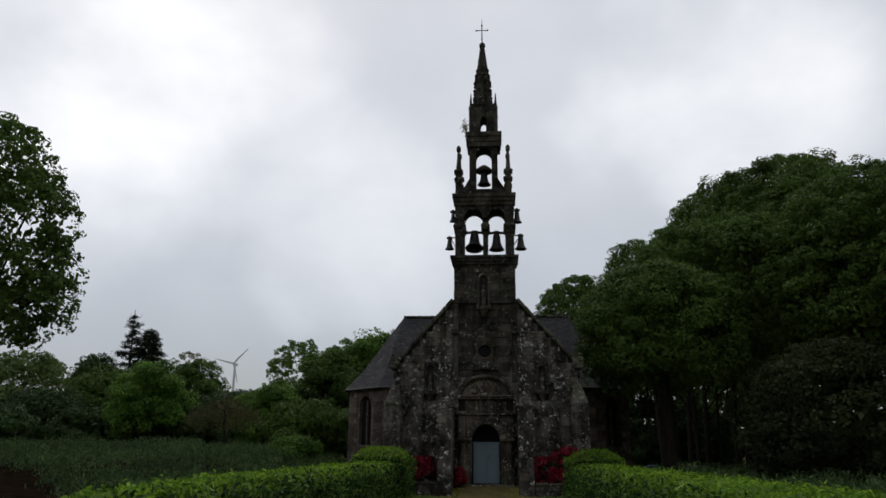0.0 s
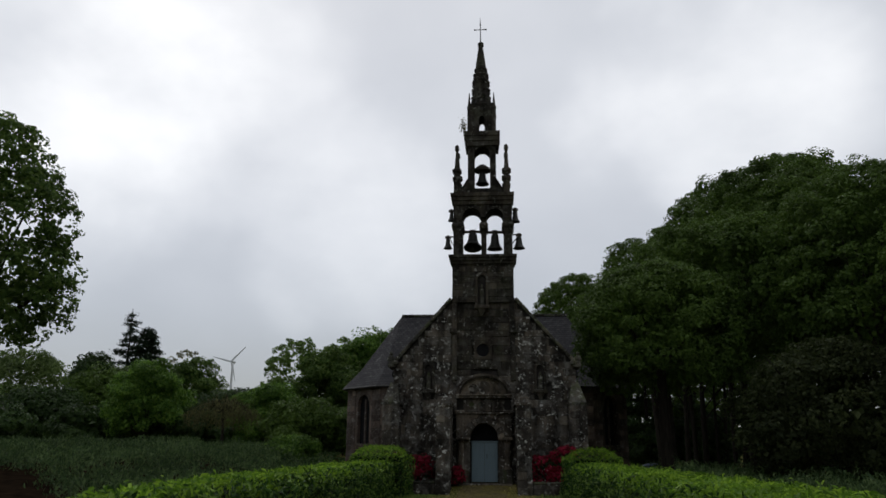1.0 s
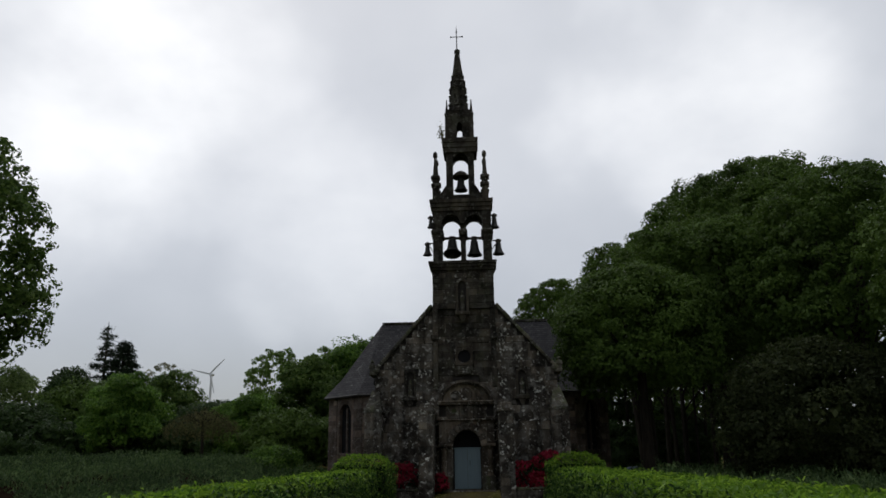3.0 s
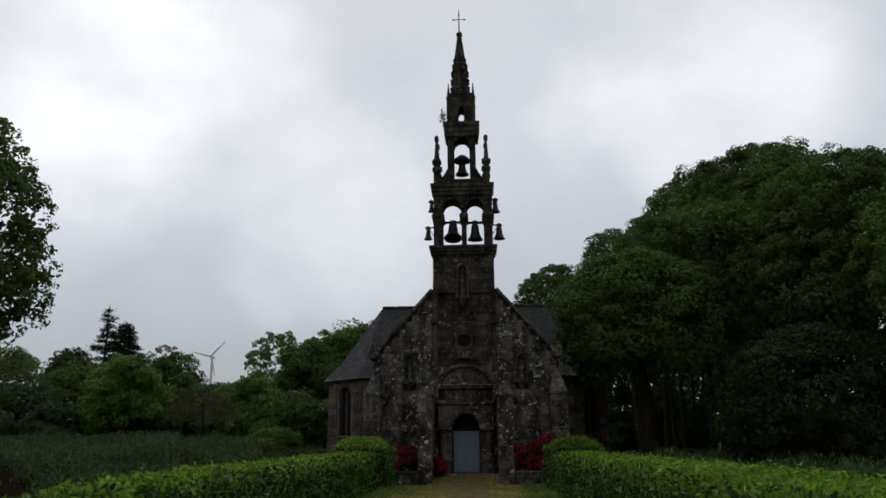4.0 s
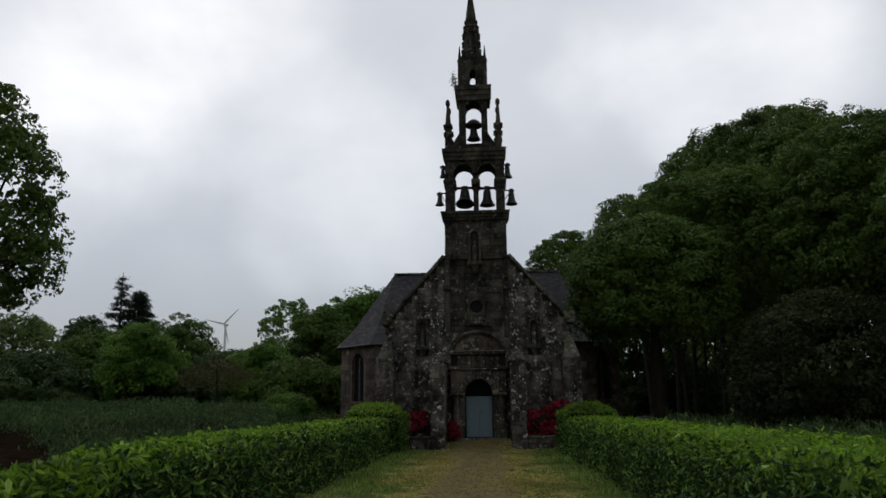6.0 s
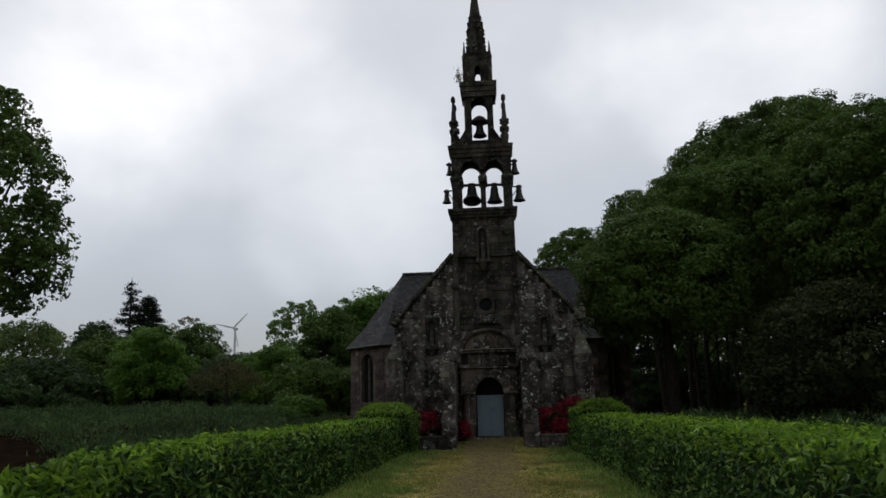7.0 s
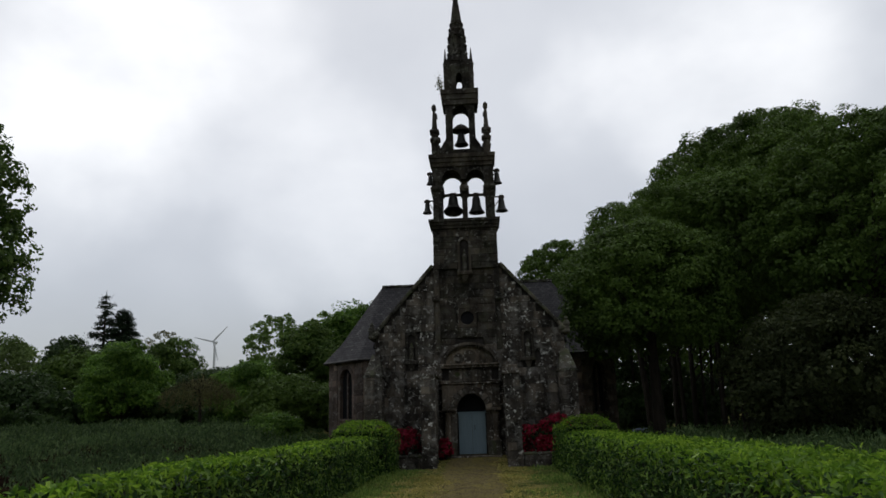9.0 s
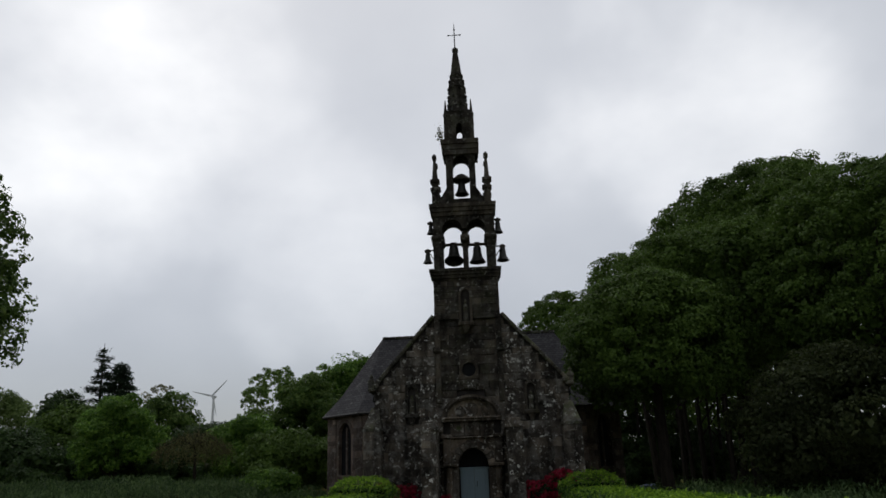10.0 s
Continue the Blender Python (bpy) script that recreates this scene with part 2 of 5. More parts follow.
FRESH = leaf_mat("fresh_leaf", (0.05, 0.11, 0.021), (0.105, 0.205, 0.032), (0.185, 0.31, 0.052), 0.5, 0.45)
# Paler green with the haze and light on the far trees mixed in.
HAZY = leaf_mat("hazy_lit_leaf", (0.07, 0.11, 0.034), (0.115, 0.17, 0.05), (0.17, 0.235, 0.078), 0.5, 0.45)
SPRING = leaf_mat("spring_leaf", (0.09, 0.15, 0.04), (0.15, 0.24, 0.06), (0.22, 0.32, 0.09), 0.5, 0.45)
MIXED = leaf_mat("mixed_leaf", (0.046, 0.088, 0.02), (0.085, 0.148, 0.031), (0.15, 0.22, 0.052), 0.5, 0.45)
CONIFER = leaf_mat("conifer_needle", (0.012, 0.022, 0.014), (0.02, 0.036, 0.02), (0.035, 0.055, 0.028), 0.6, 0.15)
TWIG = leaf_mat("brown_twig_leaf", (0.07, 0.075, 0.03), (0.11, 0.11, 0.045), (0.15, 0.145, 0.065), 0.6, 0.45)
PALE = leaf_mat("pale_young_leaf", (0.2, 0.2, 0.13), (0.28, 0.28, 0.18), (0.36, 0.35, 0.24))
# Darker leaf; on thickets and undergrowth the dark tone paints in their shade.
DARK_SHADED = leaf_mat("dark_shaded_leaf", (0.022, 0.044, 0.014), (0.038, 0.07, 0.02), (0.06, 0.1, 0.03), 0.5, 0.35)
HERB = leaf_mat("tall_herb", (0.032, 0.06, 0.023), (0.065, 0.11, 0.04), (0.128, 0.186, 0.072), 0.5, 0.3, 0.3)
GRASS = leaf_mat("grass_blade", (0.09, 0.165, 0.038), (0.18, 0.28, 0.065), (0.31, 0.38, 0.1), 0.6, 0.3)
AZALEA = leaf_mat("azalea_flower", (0.14, 0.007, 0.02), (0.24, 0.012, 0.034), (0.4, 0.03, 0.065), 0.6, 0.3)
AZLEAF = leaf_mat("azalea_leaf", (0.02, 0.035, 0.014), (0.03, 0.05, 0.02), (0.05, 0.07, 0.03))


# ---- mesh helpers ----
def mesh_of(name, bm, mat):
    me = bpy.data.meshes.new(name)
    bmesh.ops.recalc_face_normals(bm, faces=bm.faces)
    bm.to_mesh(me)
    bm.free()
    me.materials.append(mat)
    return me


def part(name, bm, mat, parent=None, label=""):
    ob = new(name, mesh_of(name, bm, mat))
    if parent:
        ob.parent = parent
    if label:
        ob["label"] = label
    return ob


def box(bm, x0, x1, y0, y1, z0, z1, bevel=0.0):
    vs = [bm.verts.new((x, y, z)) for z in (z0, z1) for y in (y0, y1) for x in (x0, x1)]
    fs = [bm.faces.new([vs[i] for i in f]) for f in ((0, 1, 3, 2), (4, 6, 7, 5), (0, 4, 5, 1), (2, 3, 7, 6), (0, 2, 6, 4), (1, 5, 7, 3))]
    if bevel:
        edges = list({e for f in fs for e in f.edges})
        bmesh.ops.bevel(bm, geom=edges, offset=bevel, segments=1, affect="EDGES")
    return bm


def prism(bm, pts, y0, y1):
    """Extrudes an outline in x and z from y0 to y1."""
    a = [bm.verts.new((x, y0, z)) for x, z in pts]
    b = [bm.verts.new((x, y1, z)) for x, z in pts]
    bm.faces.new(a), bm.faces.new(b[::-1])
    for i in range(len(pts)):
        j = (i + 1) % len(pts)
        bm.faces.new((a[i], b[i], b[j], a[j]))
    return bm


def ring(bm, levels, seg=12, cx=0.0, cy=0.0, turn=0.0, close=True):
    """A turned form: levels of radius and height."""
    rows = []
    for r, z in levels:
        rows.append([bm.verts.new((cx + r * math.cos(turn + 2 * math.pi * i / seg), cy + r * math.sin(turn + 2 * math.pi * i / seg), z)) for i in range(seg)])
    for a, b in zip(rows, rows[1:]):
        for i in range(seg):
            bm.faces.new((a[i], a[(i + 1) % seg], b[(i + 1) % seg], b[i]))
    if close:
        bm.faces.new(rows[0][::-1]), bm.faces.new(rows[-1])
    return bm


def frustum(bm, levels, cx=0.0, cy=0.0):
    """Rectangular levels: half width, half depth, height."""
    rows = [[bm.verts.new((cx + sx * hx, cy + sy * hy, z)) for sx, sy in ((-1, -1), (1, -1), (1, 1), (-1, 1))] for hx, hy, z in levels]
    for a, b in zip(rows, rows[1:]):
        for i in range(4):
            bm.faces.new((a[i], a[(i + 1) % 4], b[(i + 1) % 4], b[i]))
    bm.faces.new(rows[0][::-1]), bm.faces.new(rows[-1])
    return bm


def tube(bm, pts, radii, seg=7):
    rows = []
    pts = [Vector(p) for p in pts]
    for i, (p, r) in enumerate(zip(pts, radii)):
        d = (pts[min(i + 1, len(pts) - 1)] - pts[max(i - 1, 0)]).normalized()
        u = d.orthogonal().normalized()
        v = d.cross(u)
        rows.append([bm.verts.new(p + r * (math.cos(2 * math.pi * k / seg) * u + math.sin(2 * math.pi * k / seg) * v)) for k in range(seg)])
    for a, b in zip(rows, rows[1:]):
        # keep neighbouring rings from twisting
        s = min(range(seg), key=lambda k: (b[k].co - a[0].co).length)
        for i in range(seg):
            bm.faces.new((a[i], a[(i + 1) % seg], b[(i + 1 + s) % seg], b[(i + s) % seg]))
    bm.faces.new(rows[0][::-1]), bm.faces.new(rows[-1])
    return bm


def arc(cx, cz, r, a0, a1, n, squash=1.0):
    return [(cx + r * math.cos(radians(a0 + (a1 - a0) * i / n)), cz + squash * r * math.sin(radians(a0 + (a1 - a0) * i / n))) for i in range(n + 1)]


def thing(name, at, label, category, group="", kind=""):
    ob = new(name)
    ob.location = at
    ob.empty_display_size = 0.2
    return tagged(ob, label, category, group, kind)


def leaves(name, P, out, size, mat, parent, rng, aspect=0.5, fold=0.12, spread=0.8, up=0.4, droop=0.0, oval=False):
    """Many folded leaves at the points P, facing about the directions out."""
    n = len(P)
    size = np.broadcast_to(np.asarray(size, float), (n,)) * rng.uniform(0.7, 1.3, n)
    nrm = out + rng.normal(0, spread, (n, 3)) + np.array((0, 0, up))
    nrm /= np.linalg.norm(nrm, axis=1)[:, None] + 1e-9
    u = np.cross(nrm, rng.normal(0, 1, (n, 3)))
    u[:, 2] -= droop
    u /= np.linalg.norm(u, axis=1)[:, None] + 1e-9
    v = np.cross(nrm, u)
    s = size[:, None]
    V = np.stack([P - u * s * 0.5, P + v * s * aspect * 0.5 + nrm * s * fold, P + u * s * 0.5, P - v * s * aspect * 0.5 + nrm * s * fold], 1).reshape(-1, 3)
    k = np.arange(n)[:, None] * 4
    F = np.concatenate([k + np.array((0, 1, 2)), k + np.array((0, 2, 3))], 1).reshape(-1)
    c = 4
    if oval:
        # six corners: a pointed oval blade folded along its rib, its tip bent down
        w, lift = v * s * aspect * 0.5, nrm * s * fold
        b0, tip = P - u * s * 0.5, P + u * s * 0.5 - nrm * s * 0.14
        V = np.stack([b0, P - u * s * 0.18 + w + lift, P + u * s * 0.18 + w * 0.9 + lift, tip, P + u * s * 0.18 - w * 0.9 + lift, P - u * s * 0.18 - w + lift], 1).reshape(-1, 3)
        k = np.arange(n)[:, None] * 6
        F = np.concatenate([k + np.array(q) for q in ((0, 1, 2), (0, 2, 3), (0, 3, 4), (0, 4, 5))], 1).reshape(-1)
        c = 6
    me = bpy.data.meshes.new(name)
    me.vertices.add(c * n), me.loops.add(len(F)), me.polygons.add(len(F) // 3)
    me.vertices.foreach_set("co", V.astype(np.float32).ravel())
    me.loops.foreach_set("vertex_index", F.astype(np.int32))
    me.polygons.foreach_set("loop_start", np.arange(0, len(F), 3, dtype=np.int32))
    me.update(calc_edges=True)
    me.materials.append(mat)
    ob = new(name, me)
    ob.parent = parent
    return ob


def clumps(rng, lobes, count, per, spread, inner=0.72):
    """Leaf places on rounded tufts that stand over ellipsoid lobes, and the ways out of them."""
    lobes = np.array(lobes, float)
    area = (lobes[:, 3] * lobes[:, 5] + lobes[:, 3] * lobes[:, 4])
    pick = rng.choice(len(lobes), count, p=area / area.sum())
    d = rng.normal(0, 1, (count, 3))
    d /= np.linalg.norm(d, axis=1)[:, None]
    d[:, 2] = np.where(d[:, 2] < -0.55, -d[:, 2], d[:, 2])
    L = lobes[pick]
    C = L[:, :3] + d * L[:, 3:] * rng.uniform(inner, 1.0, count)[:, None]
    # drop tufts that lie deep inside another lobe
    inside = np.zeros(count, bool)
    for l in lobes:
        inside |= (((C - l[:3]) / l[3:]) ** 2).sum(1) < 0.45
    C, d, L = C[~inside], d[~inside], L[~inside]
    n = d / L[:, 3:]
    n /= np.linalg.norm(n, axis=1)[:, None]
    w = rng.normal(0, 1, (len(C), per, 3)) + n[:, None] * 0.75 + np.array((0, 0, 0.25))
    w /= np.linalg.norm(w, axis=2)[:, :, None]
    r = spread * rng.uniform(0.7, 1.7, len(C))[:, None, None]
    P = (C[:, None] + w * r * rng.uniform(0.62, 1.02, (len(C), per, 1)) * np.array((1.25, 1.25, 0.9))).reshape(-1, 3)
    return P, w.reshape(-1, 3) * 1.1 + np.repeat(n, per, 0) * 0.25


def tree(name, label, at, lobes, mat, count, per, size, spread, trunk, seed, limbs=7, category="tree", group="", aspect=0.62, fill=0, inner=0.72):
    """Trunk (radius, height of the fork), limbs into the lobes, and a crown of leaf clumps."""
    rng = np.random.default_rng(seed)
    ob = thing(name, at, label, category, group)
    bm = bmesh.new()
    r, fork = trunk
    lean = rng.normal(0, 0.15, 2)
    tube(bm, [(0, 0, -0.2), (lean[0] * 0.3, lean[1] * 0.3, fork * 0.4), (lean[0], lean[1], fork)], [r * 1.3, r, r * 0.8], 9)
    for k in range(limbs):
        l = lobes[k % len(lobes)]
        e = np.array(l[:3]) + rng.normal(0, 0.45, 3) * np.array(l[3:])
        m = np.array((lean[0], lean[1], fork)) * 0.55 + e * 0.45 + rng.normal(0, 0.25, 3)
        tube(bm, [(lean[0], lean[1], fork - 0.15), tuple(m), tuple(e)], [r * 0.5, r * 0.3, r * 0.06], 6)
    part("trunk", bm, BARK, ob)
    P, o = clumps(rng, lobes, count, per, spread, inner)
    S = np.full(len(P), size)
    if fill:
        # large shaded leaves inside close the crown
        A = np.array(lobes, float)
        B = A[rng.integers(0, len(A), fill)]
        d = rng.normal(0, 1, (fill, 3))
        d /= np.linalg.norm(d, axis=1)[:, None]
        Q = B[:, :3] + d * B[:, 3:] * rng.uniform(0.6, inner + 0.06, fill)[:, None]
        P, o, S = np.concatenate([P, Q]), np.concatenate([o, d]), np.concatenate([S, np.full(fill, size * 2)])
    leaves("crown", P, o, S, mat, ob, rng, aspect, spread=0.6, up=0.3)
    return ob


# ---- ground ----
def smooth(v):
    v = min(1.0, max(0.0, v))
    return v * v * (3 - 2 * v)


def ground_z(x, y):
    rise = 1.35 * smooth((-x - 5.2) / 9) * smooth((y + 22) / 26)
    step = 0.34 * smooth((y + 2.6) / 2.4) * smooth((2.2 - abs(x)) / 0.8) if y < 1.5 else 0.0
    wave = 0.03 * noise.noise((x * 0.4, y * 0.4, 0))
    return rise + step + wave * smooth((abs(x) - 0.8) / 2)


def axis(edges):
    out = []
    for a, b, n in edges:
        out += [a + (b - a) * i / n for i in range(n)]
    return out + [edges[-1][1]]


def build_ground():
    bm = bmesh.new()
    xs = axis([(-1500, -120, 6), (-120, -30, 10), (-30, -6, 16), (-6, 6, 40), (6, 30, 12), (30, 120, 8), (120, 1500, 6)])
    ys = axis([(-1500, -120, 6), (-120, -34, 8), (-34, -4, 46), (-4, 1.6, 20), (1.6, 30, 14), (30, 120, 9), (120, 1500, 6)])
    grid = [[bm.verts.new((x, y, ground_z(x, y))) for x in xs] for y in ys]
    for a, b in zip(grid, grid[1:]):
        for i in range(len(xs) - 1):
            bm.faces.new((a[i], a[i + 1], b[i + 1], b[i]))
    g = tagged(part("ground", bm, GROUND), "uneven green meadow ground around the church", "ground", kind="structure")
    for p in g.data.polygons:
        p.use_smooth = True
    bm = bmesh.new()
    rows = []
    for i in range(120):
        y = -60 + i * (60.1 / 119)
        w0, w1 = -0.95 - 0.16 * noise.noise((0.0, y * 0.7, 3)), 0.98 + 0.16 * noise.noise((5.0, y * 0.7, 3))
        rows.append([bm.verts.new((w0 + (w1 - w0) * k / 6, y, max(ground_z(w0 + (w1 - w0) * k / 6, y), ground_z(0, y) if y > -3 else -1) + (0.012 if 0 < k < 6 else 0.004))) for k in range(7)])
    for a, b in zip(rows, rows[1:]):
        for k in range(6):
            bm.faces.new((a[k], a[k + 1], b[k + 1], b[k]))
    tagged(part("path", bm, PATHM), "brown gravel path with mossy edges leading to the door", "path", kind="structure")
    bm = bmesh.new()
    rows = []
    for i in range(60):
        y = -17 + i * 0.44
        a0, a1 = -30 + 1.2 * noise.noise((1, y * 0.4, 0)), -6.5 + 0.8 * noise.noise((7, y * 0.4, 0))
        row = []
        for k in range(71):
            x = a0 + (a1 - a0) * k / 70
            row.append(bm.verts.new((x, y, ground_z(x, y) + 0.04 + 0.09 * abs(noise.noise((x * 1.9, y * 1.9, 1))) + 0.05 * noise.noise((x * 5, y * 5, 3)))))
        rows.append(row)
    for a, b in zip(rows, rows[1:]):
        for k in range(70):
            bm.faces.new((a[k], a[k + 1], b[k + 1], b[k]))
    tagged(part("soil_bed", bm, SOIL), "bare brown earth bed beside the hedge", "soil", kind="structure")


build_ground()


# ---- church ----
church = thing("church", (0, 0, 0), "dark granite church with an openwork bell spire and slate roofs", "church")
srng = random.Random(7)


def stone_meshes(mat):
    out = []
    for k in range(6):
        bm = bmesh.new()
        box(bm, -0.5, 0.5, 0, 1, -0.5, 0.5)
        for v in bm.verts:
            v.co += Vector((srng.uniform(-0.035, 0.035), srng.uniform(-0.12, 0.12) if v.co.y < 0.5 else 0, srng.uniform(-0.05, 0.05)))
        bmesh.ops.bevel(bm, geom=[e for e in bm.edges if all(v.co.y < 0.5 for v in e.verts)], offset=0.05, segments=1, affect="EDGES")
        out.append(mesh_of("stone", bm, mat))
    return out


RUBBLE = stone_meshes(STONE)
ASHLARS = stone_meshes(ASHLAR)
SIDESTONES = stone_meshes(SIDE)


def courses(parent, meshes, spans, z0, z1, y, depth, rise=(0.24, 0.36), run=(0.34, 0.85), skip=(), turn=0.0, origin=(0, 0)):
    """Rubble stones laid in courses. spans(z) gives the ends of the course at a height; skip: boxes x0, x1, z0, z1 left free."""
    z = z0
    co, si = math.cos(turn), math.sin(turn)
    while z < z1 - 0.1:
        h = min(srng.uniform(*rise), z1 - z)
        lo, hi = spans(z + h * 0.92)
        x = lo
        while x < hi - 0.06:
            w = srng.uniform(*run)
            if hi - x - w < run[0] * 0.6:
                w = hi - x
            w = min(w, hi - x)
            a, b = x, x + w
            for x0, x1, s0, s1 in skip:
                if z + h > s0 + 0.04 and z < s1 - 0.04 and b > x0 and a < x1:
                    if a < x0 - 0.1:
                        b = x0
                    elif b > x1 + 0.1:
                        a = x1
                    else:
                        a = b
            if b - a > 0.08:
                ob = new("stone", srng.choice(ASHLARS if meshes is RUBBLE and z > 4.6 and abs(a + b) < 2.4 else meshes))
                cx = (a + b) / 2
                ob.location = (origin[0] + cx * co - y * si, origin[1] + cx * si + y * co, z + h / 2)
                ob.rotation_euler = (0, 0, turn)
                ob.scale = (b - a - 0.01, depth * srng.uniform(0.8, 1.25), h - 0.008)
                ob.parent = parent
            x += w
        z += h


LATER = []  # masonry laid at the end of the file

# facade wall with the door opening through it
W, EAVE, TW, SHOULDER = 3.78, 5.1, 1.31, 7.88
bm = bmesh.new()
prism(bm, [(-W, 0), (-0.56, 0), (-0.56, 2.05)] + arc(0, 2.05, 0.56, 180, 0, 12, 1.1)[1:-1] + [(0.56, 2.05), (0.56, 0), (W, 0), (W, EAVE), (TW, SHOULDER), (-TW, SHOULDER), (-W, EAVE)], 0.06, 0.95)
facade = part("facade_wall", bm, MORTAR, church, "dark lichen-spotted rubble masonry")


def facade_span(z):
    if z <= EAVE:
        return -W, W
    x = W - (z - EAVE) * (W - TW) / (SHOULDER - EAVE)
    return -x + 0.05, x - 0.05


HOLES = [(-1.12, 1.12, 0, 3.9), (-0.95, 0.95, 3.9, 4.3), (-0.55, 0.55, 4.3, 4.66), (-0.4, 0.34, 5.3, 6.06), (-2.55, -2.05, 3.85, 5.15), (2.08, 2.58, 3.85, 5.15)]
LATER.append((facade, RUBBLE, facade_span, 0.0, SHOULDER, -0.04, 0.12, HOLES))

# tower front: a shallow strip that rises from the portal to the belfry
bm = bmesh.new()
box(bm, -TW, TW, -0.12, 0.95, SHOULDER - 0.2, 9.4)
shaft = part("tower_shaft", bm, MORTAR, church)
LATER.append((shaft, ASHLARS, lambda z: (-TW, TW), SHOULDER - 0.2, 9.4, -0.2, 0.1, [(-0.27, 0.17, 7.4, 8.95)]))
for s in (-1, 1):
    bm = bmesh.new()
    box(bm, s * 1.22 - 0.11, s * 1.22 + 0.11, -0.16, 0.1, 4.4, SHOULDER, 0.03)
    box(bm, s * 1.25 - 0.16, s * 1.25 + 0.16, -0.3, 0.1, 6.35, 6.6, 0.05)
    part("pilaster", bm, ASHLAR, church)

# gable copings, kneelers and their finials
for s in (-1, 1):
    n = 9
    d = Vector((TW - W, 0, SHOULDER - EAVE))
    ang = math.atan2(d.z, -s * d.x * -1)
    for k in range(n):
        bm = bmesh.new()
        L = d.length / n
        box(bm, -L / 2 + 0.006, L / 2 - 0.006, -0.15, 1.02, 0, 0.14, 0.025)
        ob = part("coping_stone", bm, COPING, church)
        c = Vector((W, 0, EAVE)) + d * ((k + 0.5) / n)
        ob.location = (s * c.x, 0, c.z - 0.05)
        ob.rotation_euler = (0, s * math.atan2(d.z, -d.x), 0)
    bm = bmesh.new()
    box(bm, s * 3.84 - 0.18, s * 3.84 + 0.18, -0.17, 1.0, 4.94, 5.09, 0.04)
    frustum(bm, [(0.12, 0.12, 5.1), (0.1, 0.1, 5.22), (0.15, 0.14, 5.3), (0.12, 0.11, 5.4), (0.05, 0.05, 5.48), (0.08, 0.08, 5.54), (0.03, 0.03, 5.62)], s * 3.9, 0.05)
    ring(bm, [(0.05, 5.02), (0.12, 5.08), (0.12, 5.18), (0.05, 5.26)], 10, s * 3.68, -0.12)
    part("kneeler", bm, COPING, church, "carved scroll kneeler with a small finial")


def buttress(x0, x1, front, top, crest, label):
    bm = bmesh.new()
    box(bm, x0 + 0.05, x1 - 0.05, front + 0.06, 0.0, 0, top)
    b = part("buttress", bm, MORTAR, church, label)
    bm = bmesh.new()
    m = (x0 + x1) / 2
    frustum(bm, [((x1 - x0) / 2 + 0.06, -front / 2 + 0.04, top), ((x1 - x0) / 2 + 0.06, -front / 2 + 0.04, top + 0.1)], m, front / 2)
    if front < -1:
        frustum(bm, [((x1 - x0) / 2 - 0.04, -front / 2 - 0.06, top + 0.1), ((x1 - x0) / 2 - 0.06, -front / 2 - 0.1, top + 0.3), ((x1 - x0) / 2 - 0.09, -front / 2 - 0.13, top + 0.33)], m, front / 2)
        part("cap", bm, STONE, b, "flat weathered stone cap")
    else:
        v = [bm.verts.new(p) for p in ((x0, front, top + 0.1), (x1, front, top + 0.1), (x1, 0, top + 0.1), (x0, 0, top + 0.1), (m - 0.14, -0.02, crest), (m + 0.14, -0.02, crest))]
        for f in ((0, 1, 5, 4), (1, 2, 5), (2, 3, 4, 5), (3, 0, 4)):
            bm.faces.new([v[i] for i in f])
        part("cap", bm, COPING, b, "mossy sloping stone cap")
    LATER.append((b, RUBBLE, lambda z: (x0, x1), 0.0, top, front, 0.1, []))
    for side, xx in ((-math.pi / 2, x0), (math.pi / 2, x1)):
        LATER.append((b, RUBBLE, (lambda lo, hi: lambda z: (lo, hi))(*((0, -front) if side < 0 else (front, 0))), 0.0, top, 0.0, 0.08, [], side, (xx, 0)))


buttress(-4.08, -3.4, -0.85, 3.4, 4.35, "corner buttress of rubble granite")
buttress(3.4, 4.08, -0.85, 3.4, 4.35, "corner buttress of rubble granite")
buttress(-1.8, -1.27, -2.2, 3.3, 3.75, "deep buttress beside the portal")
buttress(1.27, 1.82, -2.2, 3.3, 3.75, "deep buttress beside the portal")

# portal
portal = new("portal")
portal.parent = church
portal["label"] = "carved granite portal with a rounded pediment"


def portal_part(name, bm, label="", mat=PORTAL):
    return part(name, bm, mat, portal, label)


for s in (-1, 1):
    bm = bmesh.new()
    box(bm, s * 0.83 - 0.26, s * 0.83 + 0.26, -0.22, 0.1, 0.3, 2.02, 0.02)
    portal_part("jamb", bm)
    bm = bmesh.new()
    box(bm, s * 0.86 - 0.28, s * 0.86 + 0.28, -0.42, 0.1, 0.1, 0.9, 0.04)
    portal_part("plinth", bm, "pale blocky plinth stone", COPING)
    bm = bmesh.new()
    ring(bm, [(0.15, 0.9), (0.11, 1.0), (0.105, 1.9), (0.15, 1.98)], 10, s * 0.92, -0.32)
    portal_part("column", bm)
    bm = bmesh.new()
    box(bm, s * 0.86 - 0.29, s * 0.86 + 0.29, -0.46, 0.1, 2.02, 2.14, 0.03)
    portal_part("impost", bm)
    bm = bmesh.new()
    box(bm, s * 0.98 - 0.15, s * 0.98 + 0.15, -0.36, 0.1, 2.14, 3.05, 0.03)
    box(bm, s * 0.98 - 0.2, s * 0.98 + 0.2, -0.46, 0.1, 3.05, 3.2, 0.04)
    portal_part("pier", bm)
N = 11
